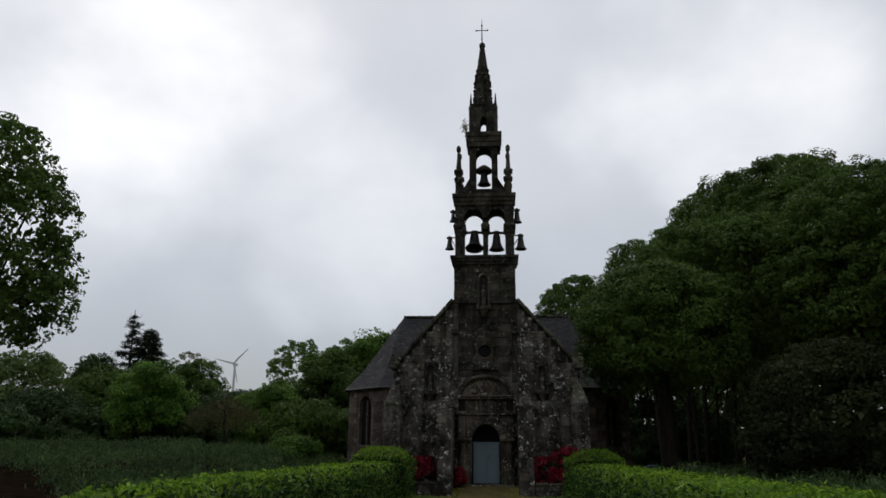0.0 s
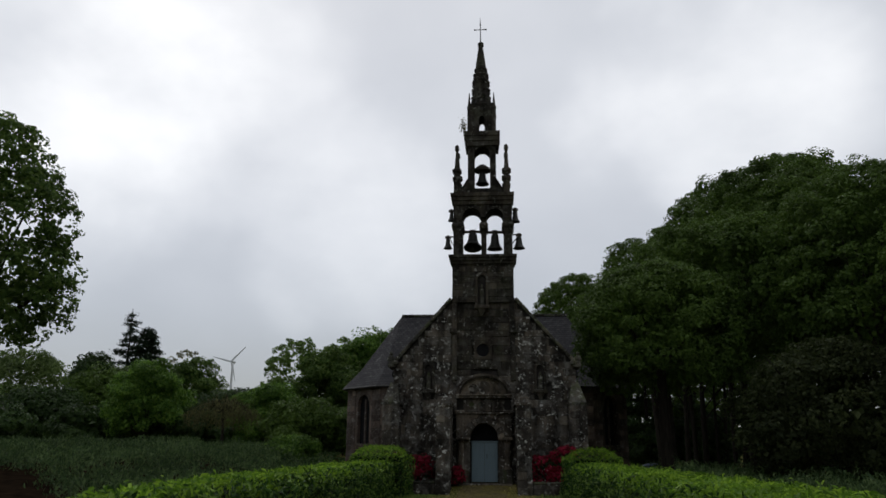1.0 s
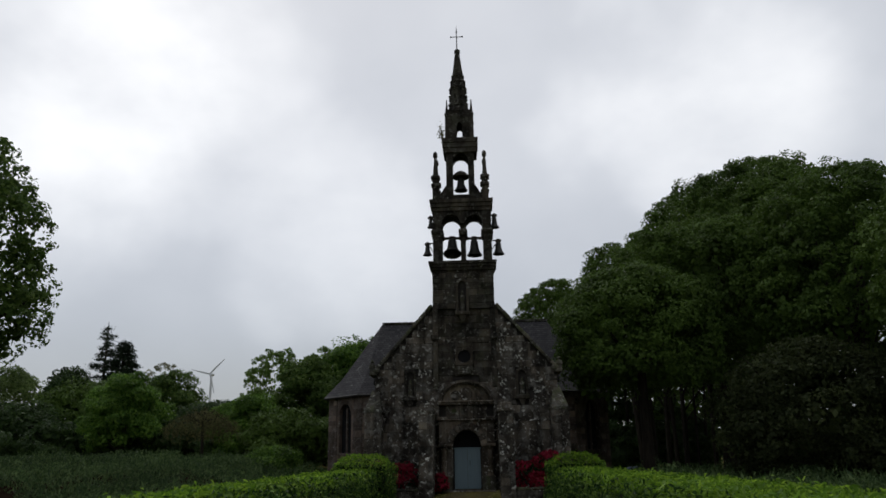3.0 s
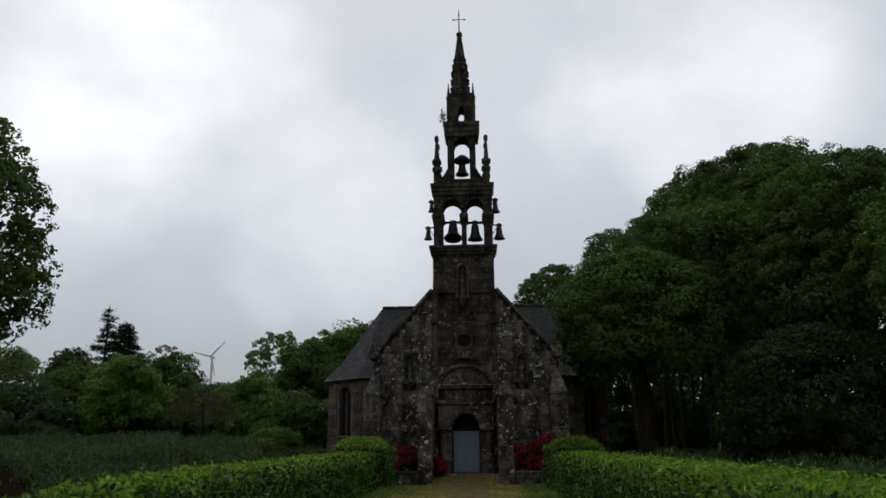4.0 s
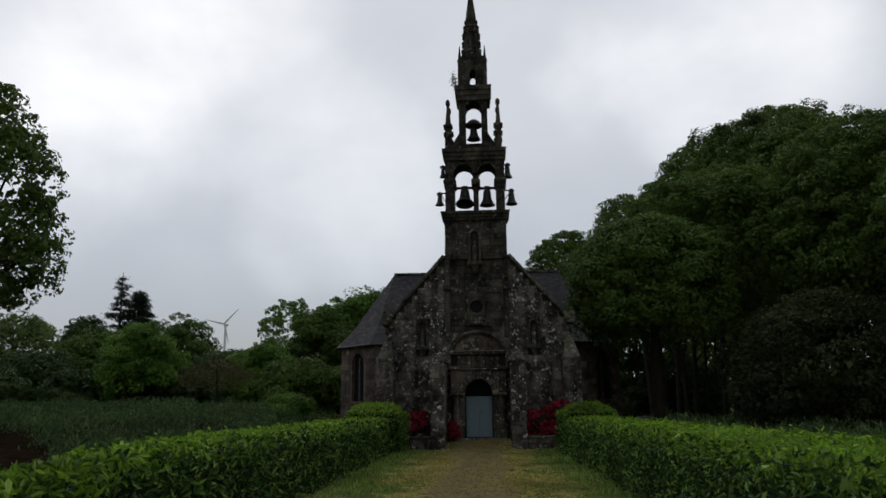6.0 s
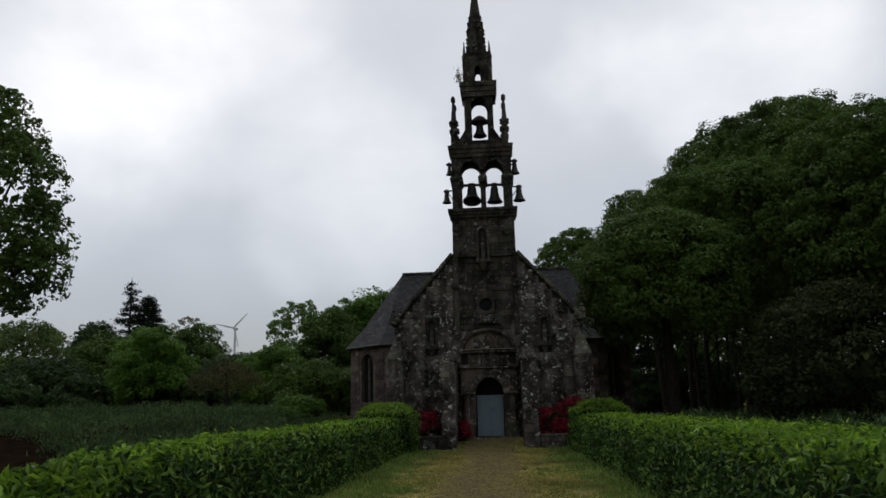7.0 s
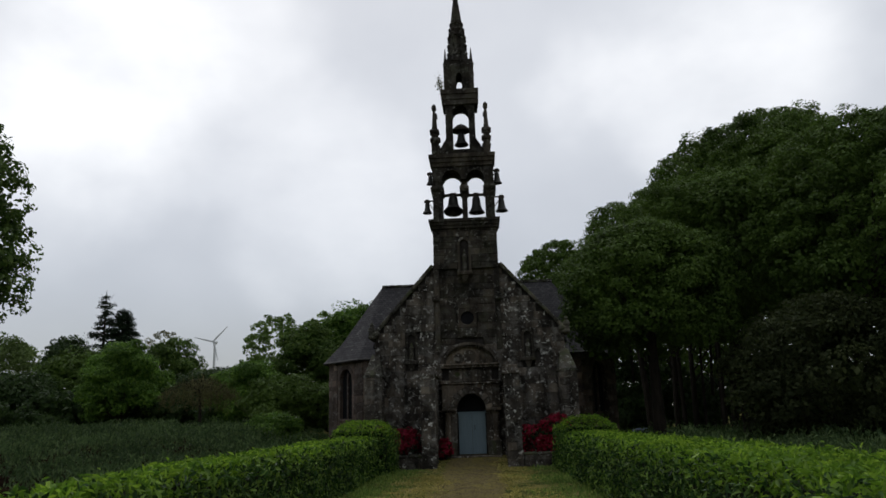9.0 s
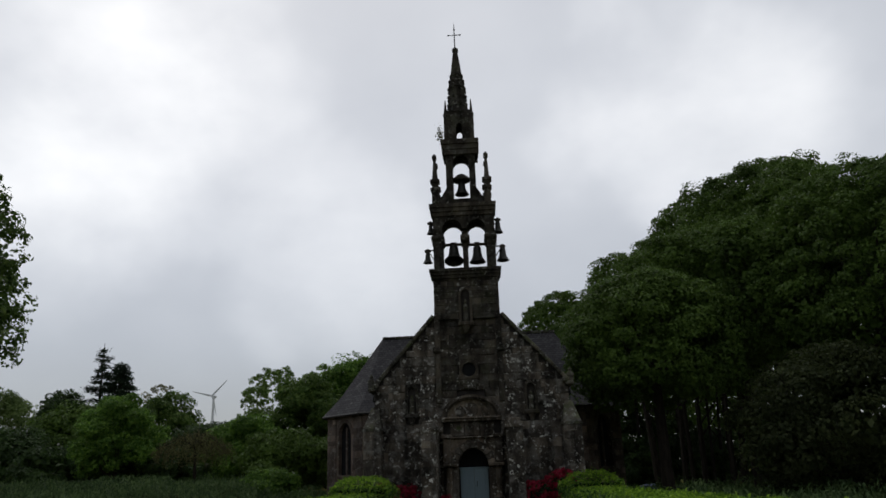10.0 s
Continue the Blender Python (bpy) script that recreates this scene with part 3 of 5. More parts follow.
for k in range(N):
    a0, a1 = 180 - 180 * k / N - 1, 180 - 180 * (k + 1) / N + 1
    bm = bmesh.new()
    prism(bm, arc(0, 2.08, 0.82, a0, a1, 2, 1.06) + arc(0, 2.08, 0.56, a1, a0, 2, 1.1), -0.24 - (0.08 if k == N // 2 else 0), 0.1)
    portal_part("voussoir", bm)
bm = bmesh.new()
prism(bm, arc(0, 2.1, 0.83, 180, 0, 14, 1.06) + [(0.83, 3.05), (-0.83, 3.05)], -0.12, 0.1)
portal_part("spandrel", bm)
bm = bmesh.new()
box(bm, -1.05, 1.05, -0.22, 0.1, 3.06, 3.12, 0.02)
portal_part("string_course", bm)
for a, b in ((-0.84, -0.3), (-0.28, 0.28), (0.3, 0.84)):
    bm = bmesh.new()
    box(bm, a, b, -0.14 - 0.02 * (a < -0.5), 0.1, 3.14, 3.66, 0.02)
    portal_part("frieze_panel", bm)
for cx in (-0.5, -0.12):
    bm = bmesh.new()
    prism(bm, arc(cx, 3.43, 0.11, 0, 360, 14)[:-1], -0.19, -0.12)
    portal_part("carved_shield", bm, "pale carved shield", COPING)
bm = bmesh.new()
box(bm, -1.12, 1.12, -0.36, 0.1, 3.68, 3.755, 0.02)
box(bm, -1.16, 1.16, -0.44, 0.1, 3.76, 3.84, 0.03)
portal_part("entablature", bm)
bm = bmesh.new()
prism(bm, arc(0, 3.85, 1.13, 180, 0, 22, 0.73) + arc(0, 3.85, 1.0, 0, 180, 22, 0.72), -0.4, 0.1)
prism(bm, arc(0, 3.85, 0.995, 180, 0, 22, 0.72) + arc(0, 3.85, 0.93, 0, 180, 22, 0.70), -0.28, 0.1)
portal_part("pediment_arch", bm)
bm = bmesh.new()
prism(bm, arc(0, 3.86, 0.935, 180, 0, 18, 0.70), -0.14, 0.1)
portal_part("tympanum", bm)
for cx, r in ((-0.42, 0.2), (0, 0.27), (0.42, 0.2)):
    bm = bmesh.new()
    prism(bm, arc(cx, 4.12 if r > 0.2 else 4.06, r, 0, 360, 16)[:-1], -0.2, -0.12)
    portal_part("roundel", bm)
bm = bmesh.new()
box(bm, -1.1, 1.1, -0.7, 0.3, 0.05, 0.36, 0.03)
portal_part("threshold_step", bm)

# blue plank door with a dark fanlight
door = new("door")
door.parent = church
door["label"] = "pale blue painted plank door, closed"
for s in (-1, 1):
    for k in range(4):
        bm = bmesh.new()
        x = s * (0.07 + k * 0.132)
        box(bm, x - 0.0652, x + 0.0652, 0.36, 0.42, 0.38, 1.93, 0.003)
        part("plank", bm, DOOR, door)
bm = bmesh.new()
box(bm, -0.56, 0.56, 0.34, 0.44, 1.93, 2.0, 0.01)
part("transom", bm, DOOR, door)
bm = bmesh.new()
tube(bm, [(0.1, 0.34, 1.3), (0.1, 0.31, 1.33), (0.1, 0.31, 1.45), (0.1, 0.34, 1.48)], [0.012] * 4)
part("handle", bm, IRON, door)
bm = bmesh.new()
prism(bm, [(-0.56, 2.0), (-0.56, 2.12)] + arc(0, 2.12, 0.56, 180, 0, 12, 1.05)[1:-1] + [(0.56, 2.12), (0.56, 2.0)], 0.5, 0.54)
part("fanlight", bm, DARK, church, "dark arched fanlight")

# oculus and carved panel
bm = bmesh.new()
square = [(-0.03 + 0.375 * math.cos(a) / max(abs(math.cos(a)), abs(math.sin(a))), 5.68 + 0.375 * math.sin(a) / max(abs(math.cos(a)), abs(math.sin(a)))) for a in (2 * math.pi * i / 24 for i in range(25))]
prism(bm, square + arc(-0.03, 5.68, 0.27, 360, 0, 24), -0.05, 0.1)
box(bm, -0.4, 0.34, -0.03, 0.1, 6.06, 6.3, 0.02)
box(bm, -0.4, 0.34, -0.03, 0.1, 5.1, 5.3, 0.02)
oculus = part("oculus", bm, ASHLAR, church, "round stone-framed oculus window")
bm = bmesh.new()
prism(bm, arc(-0.03, 5.68, 0.3, 0, 360, 24)[:-1], 0.055, 0.075)
part("pane", bm, DARK, oculus)
bm = bmesh.new()
box(bm, -0.38, 0.32, -0.12, 0.1, 5.06, 5.27, 0.03)
box(bm, -0.3, 0.24, -0.16, 0.0, 4.9, 5.07, 0.04)
part("carved_panel", bm, COPING, church, "pale carved stone panel")


def niche(cx, z0, z1, half, y):
    bm = bmesh.new()
    for s in (-1, 1):
        box(bm, cx + s * (half + 0.05) - 0.05, cx + s * (half + 0.05) + 0.05, y - 0.08, y + 0.1, z0, z1 - half, 0.015)
    prism(bm, arc(cx, z1 - half, half + 0.1, 180, 0, 10, 1.25) + arc(cx, z1 - half, half, 0, 180, 10, 1.2), y - 0.08, y + 0.1)
    box(bm, cx - half - 0.14, cx + half + 0.14, y - 0.2, y + 0.1, z0 - 0.16, z0, 0.03)
    frustum(bm, [(0.05, 0.05, z0 - 0.42), (half, 0.12, z0 - 0.16)], cx, y - 0.04)
    nb = part("niche", bm, ASHLAR, church, "arched statue niche on a corbel")
    bm = bmesh.new()
    prism(bm, [(cx - half, z0), (cx - half, z1 - half)] + arc(cx, z1 - half, half, 180, 0, 10, 1.2)[1:-1] + [(cx + half, z1 - half), (cx + half, z0)], y + 0.07, y + 0.09)
    part("niche_back", bm, MORTAR, nb)
    bm = bmesh.new()
    H = (z1 - z0) * 0.72
    ring(bm, [(0.1, z0), (0.11, z0 + H * 0.1), (0.085, z0 + H * 0.45), (0.11, z0 + H * 0.7), (0.05, z0 + H * 0.8), (0.06, z0 + H * 0.88), (0.02, z0 + H)], 9, cx, y - 0.02)
    tagged(part("statue", bm, COPING), "small weathered stone figure standing in a niche", "statue", "statues in the niches")


niche(-2.3, 4.05, 5.05, 0.15, 0.0)
niche(2.33, 4.05, 5.05, 0.15, 0.0)
niche(-0.05, 7.55, 8.85, 0.17, -0.16)


# belfry: lower chamber with two arches, upper stage with one, lantern and spire
def cornice(z0, z1, half, depth, cy, steps=3):
    bm = bmesh.new()
    lv = []
    for i in range(steps):
        a = i / (steps - 1)
        lv += [(half * (0.92 + 0.08 * a), depth * (0.86 + 0.14 * a), z0 + (z1 - z0) * i / steps), (half * (0.92 + 0.08 * a) + 0.01, depth * (0.86 + 0.14 * a), z0 + (z1 - z0) * (i + 0.9) / steps)]
    frustum(bm, lv, 0, cy)
    return part("cornice", bm, ASHLAR, church, "weathered moulded cornice")


CY = 0.38
cornice(9.36, 9.76, 1.46, 0.78, CY)
for x0, x1 in ((-1.27, -0.88), (-0.06, 0.16), (0.92, 1.29)):
    bm = bmesh.new()
    y0, y1 = (CY - 0.55, CY + 0.55) if x1 - x0 > 0.3 else (CY - 0.3, CY + 0.3)
    box(bm, x0, x1, y0, y1, 9.76, 11.5, 0.025)
    m, hw = (x0 + x1) / 2, (x1 - x0) / 2
    frustum(bm, [(hw + 0.01, 0.56, 10.98), (hw + 0.08, 0.62, 11.08), (hw + 0.08, 0.62, 11.16), (hw + 0.01, 0.56, 11.26)], m, CY)
    part("belfry_pier", bm, ASHLAR, church)
bm = bmesh.new()
prism(bm, [(-1.27, 11.5), (-0.88, 11.5)] + arc(-0.47, 11.5, 0.41, 180, 0, 12)[1:-1] + [(-0.06, 11.5), (0.16, 11.5)] + arc(0.54, 11.5, 0.38, 180, 0, 12)[1:-1] + [(0.92, 11.5), (1.29, 11.5), (1.29, 12.1), (-1.27, 12.1)], CY - 0.55, CY + 0.55)
part("belfry_arcade", bm, ASHLAR, church, "twin round arches")
cornice(12.06, 12.6, 1.39, 0.72, CY)
bm = bmesh.new()
prism(bm, [(-1.2, 12.6), (1.16, 12.6), (1.16, 12.72), (0.95, 12.8), (0.62, 13.35), (0.62, 14.5), (0.35, 14.5), (0.35, 12.86), (-0.35, 12.86), (-0.35, 14.5), (-0.64, 14.5), (-0.64, 13.35), (-0.97, 12.8), (-1.2, 12.72)], CY - 0.45, CY + 0.45)
part("upper_stage", bm, ASHLAR, church, "single-arched upper belfry with sloping shoulders")
bm = bmesh.new()
prism(bm, [(-0.64, 14.5), (-0.35, 14.5)] + arc(0, 14.5, 0.35, 180, 0, 12)[1:-1] + [(0.35, 14.5), (0.62, 14.5), (0.62, 14.95), (-0.64, 14.95)], CY - 0.45, CY + 0.45)
part("upper_arch", bm, ASHLAR, church)
cornice(14.88, 15.58, 0.81, 0.62, CY)
for sx in (-1, 1):
    for sy in (-1, 1):
        bm = bmesh.new()
        cx, cy = sx * 1.1 - 0.02, CY + sy * 0.45
        frustum(bm, [(0.14, 0.14, 12.6), (0.14, 0.14, 13.2), (0.19, 0.19, 13.25), (0.19, 0.19, 13.33), (0.13, 0.13, 13.38), (0.13, 0.13, 13.55), (0.2, 0.2, 13.62), (0.2, 0.2, 13.7), (0.11, 0.11, 13.78), (0.05, 0.05, 14.62), (0.1, 0.1, 14.72), (0.09, 0.09, 14.84), (0.02, 0.02, 14.95)], cx, cy)
        part("pinnacle", bm, ASHLAR, church, "slender stone pinnacle with a knob")
# lantern
for s in (-1, 1):
    bm = bmesh.new()
    frustum(bm, [(0.245, 0.5, 15.58), (0.235, 0.48, 16.15)], s * 0.37, CY)
    part("lantern_wall", bm, ASHLAR, church)
bm = bmesh.new()
prism(bm, [(-0.6, 16.15), (-0.13, 16.15)] + arc(0, 16.15, 0.13, 180, 0, 8, 1.7)[1:-1] + [(0.13, 16.15), (0.6, 16.15), (0.54, 17.0), (-0.54, 17.0)], CY - 0.48, CY + 0.48)
part("lantern_head", bm, ASHLAR, church, "pierced stone lantern")
for sx in (-1, 1):
    for sy in (-1, 1):
        bm = bmesh.new()
        frustum(bm, [(0.09, 0.09, 15.58), (0.09, 0.09, 16.7), (0.11, 0.11, 16.74), (0.07, 0.07, 16.85), (0.015, 0.015, 17.5)], sx * 0.56, CY + sy * 0.48)
        part("corner_pinnacle", bm, ASHLAR, church)
bm = bmesh.new()
ring(bm, [(0.56, 16.95), (0.47, 17.25), (0.42, 17.3), (0.36, 18.3), (0.12, 20.1), (0.09, 20.14), (0.15, 20.2), (0.15, 20.32), (0.07, 20.4)], 8, -0.03, CY, math.pi / 8)
spire = part("spire", bm, ASHLAR, church, "tapering eight-sided granite spire")
for k in range(8):
    a = math.pi / 8 + k * math.pi / 4
    for z in (17.35, 17.75, 18.15, 18.55):
        r = 0.44 - 0.06 * (z - 17.3) if z < 18.3 else 0.33
        bm = bmesh.new()
        frustum(bm, [(0.03, 0.03, z - 0.05), (0.06, 0.06, z + 0.03), (0.02, 0.02, z + 0.13)], -0.03 + math.cos(a) * r, CY + math.sin(a) * r)
        part("crocket", bm, ASHLAR, spire)
for z in (17.3, 18.3, 18.9):
    bm = bmesh.new()
    r = {17.3: 0.45, 18.3: 0.375, 18.9: 0.3}[z]
    ring(bm, [(r, z - 0.05), (r + 0.03, z - 0.02), (r + 0.03, z + 0.02), (r, z + 0.05)], 8, -0.03, CY, math.pi / 8)
    part("spire_band", bm, ASHLAR, spire)
bm = bmesh.new()
tube(bm, [(-0.04, CY, 20.35), (-0.04, CY, 21.4), (-0.04, CY, 21.7)], [0.028, 0.022, 0.008], 6)
tube(bm, [(-0.31, CY, 21.08), (0.23, CY, 21.08)], [0.02, 0.02], 6)
for p in ((-0.31, 21.08), (0.23, 21.08), (-0.04, 21.35)):
    box(bm, p[0] - 0.035, p[0] + 0.035, CY - 0.02, CY + 0.02, p[1] - 0.035, p[1] + 0.035, 0.01)
part("cross", bm, IRON, church, "thin wrought iron cross")


# bells
def bell(at, r, h, label, hood=False, yoke=0.5, tilt=0.0):
    """A bell that hangs from at."""
    b = thing("bell", at, label, "bell", "bells of the belfry")
    bm = bmesh.new()
    ring(bm, [(r * 0.12, -0.02), (r * 0.36, -h * 0.03), (r * 0.46, -h * 0.1), (r * 0.5, -h * 0.3), (r * 0.55, -h * 0.52), (r * 0.66, -h * 0.72), (r * 0.84, -h * 0.87), (r, -h * 0.97), (r, -h), (r * 0.9, -h), (r * 0.6, -h * 0.75), (r * 0.4, -h * 0.2)], 18)
    body = part("bell_body", bm, BRONZE, b)
    body.rotation_euler = (radians(tilt), 0, 0)
    bm = bmesh.new()
    if hood:
        ring(bm, [(r * 1.25, -0.02), (r * 1.3, 0.06), (r * 0.8, 0.2), (r * 0.45, 0.28), (r * 0.1, 0.3)], 12)
        box(bm, -0.36, 0.36, -0.05, 0.05, -0.03, 0.05, 0.01)
    else:
        box(bm, -yoke, yoke, -0.06, 0.06, 0.02, 0.12, 0.015)
        box(bm, -r * 0.35, r * 0.35, -0.08, 0.08, -0.04, 0.16, 0.03)
    part("yoke", bm, OAK, b, "dark timber yoke")
    bm = bmesh.new()
    tube(bm, [(0, 0, -h * 0.3), (0, 0, -h * 0.95)], [0.012, 0.014], 6)
    ring(bm, [(0.01, -h * 1.1), (0.04, -h * 1.05), (0.04, -h * 0.98), (0.01, -h * 0.93)], 8)
    part("clapper", bm, IRON, b).rotation_euler = (radians(tilt), 0, 0)
    return b


bell((-0.44, CY, 10.9), 0.4, 0.76, "large dark bronze bell hanging from a timber yoke", yoke=0.43, tilt=-18)
bell((0.53, CY, 10.87), 0.34, 0.72, "dark bronze bell on a timber yoke", yoke=0.39)
bell((0.0, CY, 13.84), 0.3, 0.64, "small bronze bell under a hooded yoke", hood=True)
for s, x, z, r, h in ((-1, 1.53, 10.6, 0.2, 0.44), (1, 1.58, 10.66, 0.26, 0.54), (-1, 1.38, 11.82, 0.16, 0.4), (1, 1.44, 11.84, 0.21, 0.5)):
    bm = bmesh.new()
    tube(bm, [(s * 1.2, CY - 0.2, z + 0.1), (s * (x + 0.06), CY - 0.2, z + 0.1)], [0.03, 0.03], 6)
    tube(bm, [(s * 1.2, CY - 0.2, z - 0.45), (s * (x - 0.14), CY - 0.2, z - 0.1), (s * (x + 0.02), CY - 0.2, z + 0.1)], [0.02, 0.02, 0.02], 6)
    part("bell_bracket", bm, IRON, church)
    bell((s * x, CY - 0.2, z), r, h, "small bronze bell hung outside on an iron bracket", yoke=0.13)

# tuft growing on the ledge
rng = np.random.default_rng(5)
tuft = thing("ledge_plant", (-0.82, CY - 0.4, 15.58), "grey-green weed growing on the stone ledge", "plant")
P = rng.normal(0, 1, (160, 3)) * (0.09, 0.09, 0.2) + (0, 0, 0.3)
leaves("foliage", P, P * 0, 0.1, TWIG, tuft, rng, 0.4)
bm = bmesh.new()
tube(bm, [(0, 0, -0.02), (-0.02, 0, 0.25), (0.03, 0, 0.5)], [0.015, 0.012, 0.006], 5)
part("stem", bm, BARK, tuft)

# nave and transept behind the facade
for s in (-1, 1):
    bm = bmesh.new()
    box(bm, s * 3.45 - 0.3, s * 3.45 + 0.3, 0.95, 9.4, 0, 4.95)
    part("nave_wall", bm, SIDE, church)
    bm = bmesh.new()
    prism(bm, [(s * 3.98, 4.86), (s * 0.0, 8.98), (s * 0.0, 8.8), (s * 3.98, 4.68)], 0.95, 13.0)
    part("nave_roof", bm, SLATE, church)

TX, TE, RZ, RX, RY = 7.95, 4.98, 9.45, 5.2, 13.2
plan = [(-5.75, 9.2), (-TX, 11.3), (-TX, 15.2), (-5.75, 17.3), (5.75, 17.3), (TX - 0.3, 15.2), (TX - 0.3, 11.3), (5.6, 9.2)]


def transept_wall(a, b, window):
    a, b = Vector((*a, 0)), Vector((*b, 0))
    d = b - a
    L = d.length
    bm = bmesh.new()
    if window:
        m, hw = window
        # wall in four pieces round an arched opening
        prism(bm, [(0, 0), (m - hw, 0), (m - hw, TE), (0, TE)], 0, 0.6)
        prism(bm, [(m + hw, 0), (L, 0), (L, TE), (m + hw, TE)], 0, 0.6)
        prism(bm, [(m - hw, 0), (m + hw, 0), (m + hw, 1.9), (m - hw, 1.9)], 0, 0.6)
        prism(bm, [(m - hw, 3.9)] + arc(m, 3.9, hw, 180, 0, 10, 1.15)[1:-1] + [(m + hw, 3.9), (m + hw, TE), (m - hw, TE)], 0, 0.6)
    else:
        prism(bm, [(0, 0), (L, 0), (L, TE), (0, TE)], 0, 0.6)
    w = part("transept_wall", bm, SIDE, church)
    w.location = a
    w.rotation_euler = (0, 0, math.atan2(d.y, d.x))
    if a.y + b.y < 21:
        LATER.append((w, SIDESTONES, lambda z: (0, L), 0.0, TE, -0.045, 0.07, [(m - hw - 0.19, m + hw + 0.19, 1.75, 4.74)] if window else []))
    if window:
        bm = bmesh.new()
        prism(bm, [(m - hw, 1.9), (m + hw, 1.9), (m + hw, 3.9)] + arc(m, 3.9, hw, 0, 180, 10, 1.15)[1:-1] + [(m - hw, 3.9)], 0.2, 0.23)
        g = part("window", bm, DARK, w, "tall dark arched window")
        bm = bmesh.new()
        box(bm, m - 0.05, m + 0.05, 0.1, 0.2, 1.9, 4.3, 0.01)
        part("mullion", bm, SIDE, g)
        bm = bmesh.new()
        box(bm, m - hw - 0.1, m + hw + 0.1, -0.06, 0.2, 1.78, 1.9, 0.02)
        part("sill", bm, SIDE, g)
        bm = bmesh.new()
        prism(bm, arc(m, 3.9, hw + 0.18, 180, 0, 12, 1.12) + arc(m, 3.9, hw, 0, 180, 12, 1.15), -0.03, 0.2)
        part("window_arch", bm, SIDE, g)
    return w


for i in range(len(plan)):
    a, b = plan[i], plan[(i + 1) % len(plan)]
    L = math.hypot(b[0] - a[0], b[1] - a[1])
    # walls are built from the outer corner so that their fronts look outwards
    transept_wall(b, a, (L * 0.5, 0.55) if i in (0, 6) else None)
bm = bmesh.new()
out = [(x * 1.035, 13.2 + (y - 13.2) * 1.06, TE - 0.02) for x, y in plan]
tips = [-RX] * 4 + [RX - 0.5] * 4
mid = [(x + (k - x) * 0.29, y + (RY - y) * 0.29, TE + (RZ - TE) * 0.235) for (x, y, z), k in zip(out, tips)]
top_l, top_r = bm.verts.new((-RX, RY, RZ)), bm.verts.new((RX - 0.5, RY, RZ))
lo, hi = [bm.verts.new(p) for p in out], [bm.verts.new(p) for p in mid]
n = len(plan)
for i in range(n):
    j = (i + 1) % n
    bm.faces.new((lo[i], lo[j], hi[j], hi[i]))
for i in range(n):
    j = (i + 1) % n
    if i in (0, 1, 2):
        bm.faces.new((hi[i], hi[j], top_l))
    elif i == 3:
        bm.faces.new((hi[i], hi[j], top_r, top_l))
    elif i in (4, 5, 6):
        bm.faces.new((hi[i], hi[j], top_r))
    else:
        bm.faces.new((hi[i], hi[j], top_l, top_r))
bm.faces.new(lo[::-1])
part("transept_roof", bm, SLATE, church, "grey slate hipped roof with flared eaves")
bm = bmesh.new()
x = -RX
while x < RX - 0.6:
    box(bm, x, x + 0.38, RY - 0.12, RY + 0.12, RZ - 0.06, RZ + 0.09, 0.02)
    x += 0.4
part("ridge_tiles", bm, COPING, church, "pale ridge tiles")
bm = bmesh.new()
for i in range(n):
    a, b = Vector(out[i]), Vector(out[(i + 1) % n])
    tube(bm, [a - Vector((0, 0, 0.06)), b - Vector((0, 0, 0.06))], [0.06, 0.06], 6)
part("gutter", bm, IRON, church)


# ---- low wall and azaleas before the facade ----
def low_wall(x0, x1):
    w = thing("low_wall", ((x0 + x1) / 2, -1.9, 0), "low dark stone garden wall with mossy top", "wall", "garden walls")
    h = (x1 - x0) / 2
    bm = bmesh.new()
    box(bm, -h, h, -0.1, 0.16, -0.1, 0.42)
    part("core", bm, MORTAR, w)
    n = max(2, round(2 * h / 0.55))
    for k in range(n):
        bm = bmesh.new()
        box(bm, -h + 2 * h * k / n + 0.01, -h + 2 * h * (k + 1) / n - 0.01, -0.2, 0.2, 0.4, 0.5 + 0.02 * srng.random(), 0.03)
        part("capstone", bm, COPING, w)
    LATER.append((w, RUBBLE, lambda z: (-h, h), 0.0, 0.4, -0.18, 0.12, []))


low_wall(1.84, 3.9)
low_wall(-4.3, -1.82)


def azalea(at, lobes, count, label, seed):
    rng = np.random.default_rng(seed)
    b = thing("azalea", at, label, "shrub", "azaleas by the facade")
    bm = bmesh.new()
    for k in range(6):
        l = lobes[k % len(lobes)]
        tube(bm, [(0.1 * rng.normal(), 0.05 * rng.normal(), -0.1), (l[0] * 0.6, l[1], l[2] * 0.5), (l[0] + 0.2 * rng.normal(), l[1], l[2] + 0.1)], [0.03, 0.02, 0.006], 5)
    part("stem", bm, BARK, b)
    P, o = clumps(rng, lobes, count, 26, 0.1)
    leaves("foliage", P - o * 0.05, o, 0.07, AZLEAF, b, rng, 0.5)
    P, o = clumps(rng, lobes, count, 22, 0.085)
    tagged(leaves("blossom", P + o * 0.03, o, 0.075, AZALEA, b, rng, 0.9, spread=0.6), kind="stuff")
    return b


azalea((2.6, -1.1, 0.0), [(-0.3, 0, 0.9, 0.6, 0.45, 0.6), (0.55, 0, 1.05, 0.62, 0.45, 0.75), (0.1, 0.1, 0.6, 0.95, 0.5, 0.5)], 210, "dense azalea bush in deep red flower behind the low wall", 11)
azalea((-2.8, -1.1, 0.0), [(0.3, 0, 0.85, 0.55, 0.45, 0.6), (-0.5, 0, 0.9, 0.6, 0.45, 0.6)], 150, "red flowering azalea behind the low wall", 12)
azalea((-1.02, -0.95, 0.1), [(0, 0, 0.45, 0.2, 0.25, 0.4)], 30, "small red azalea in the bay beside the portal", 13)


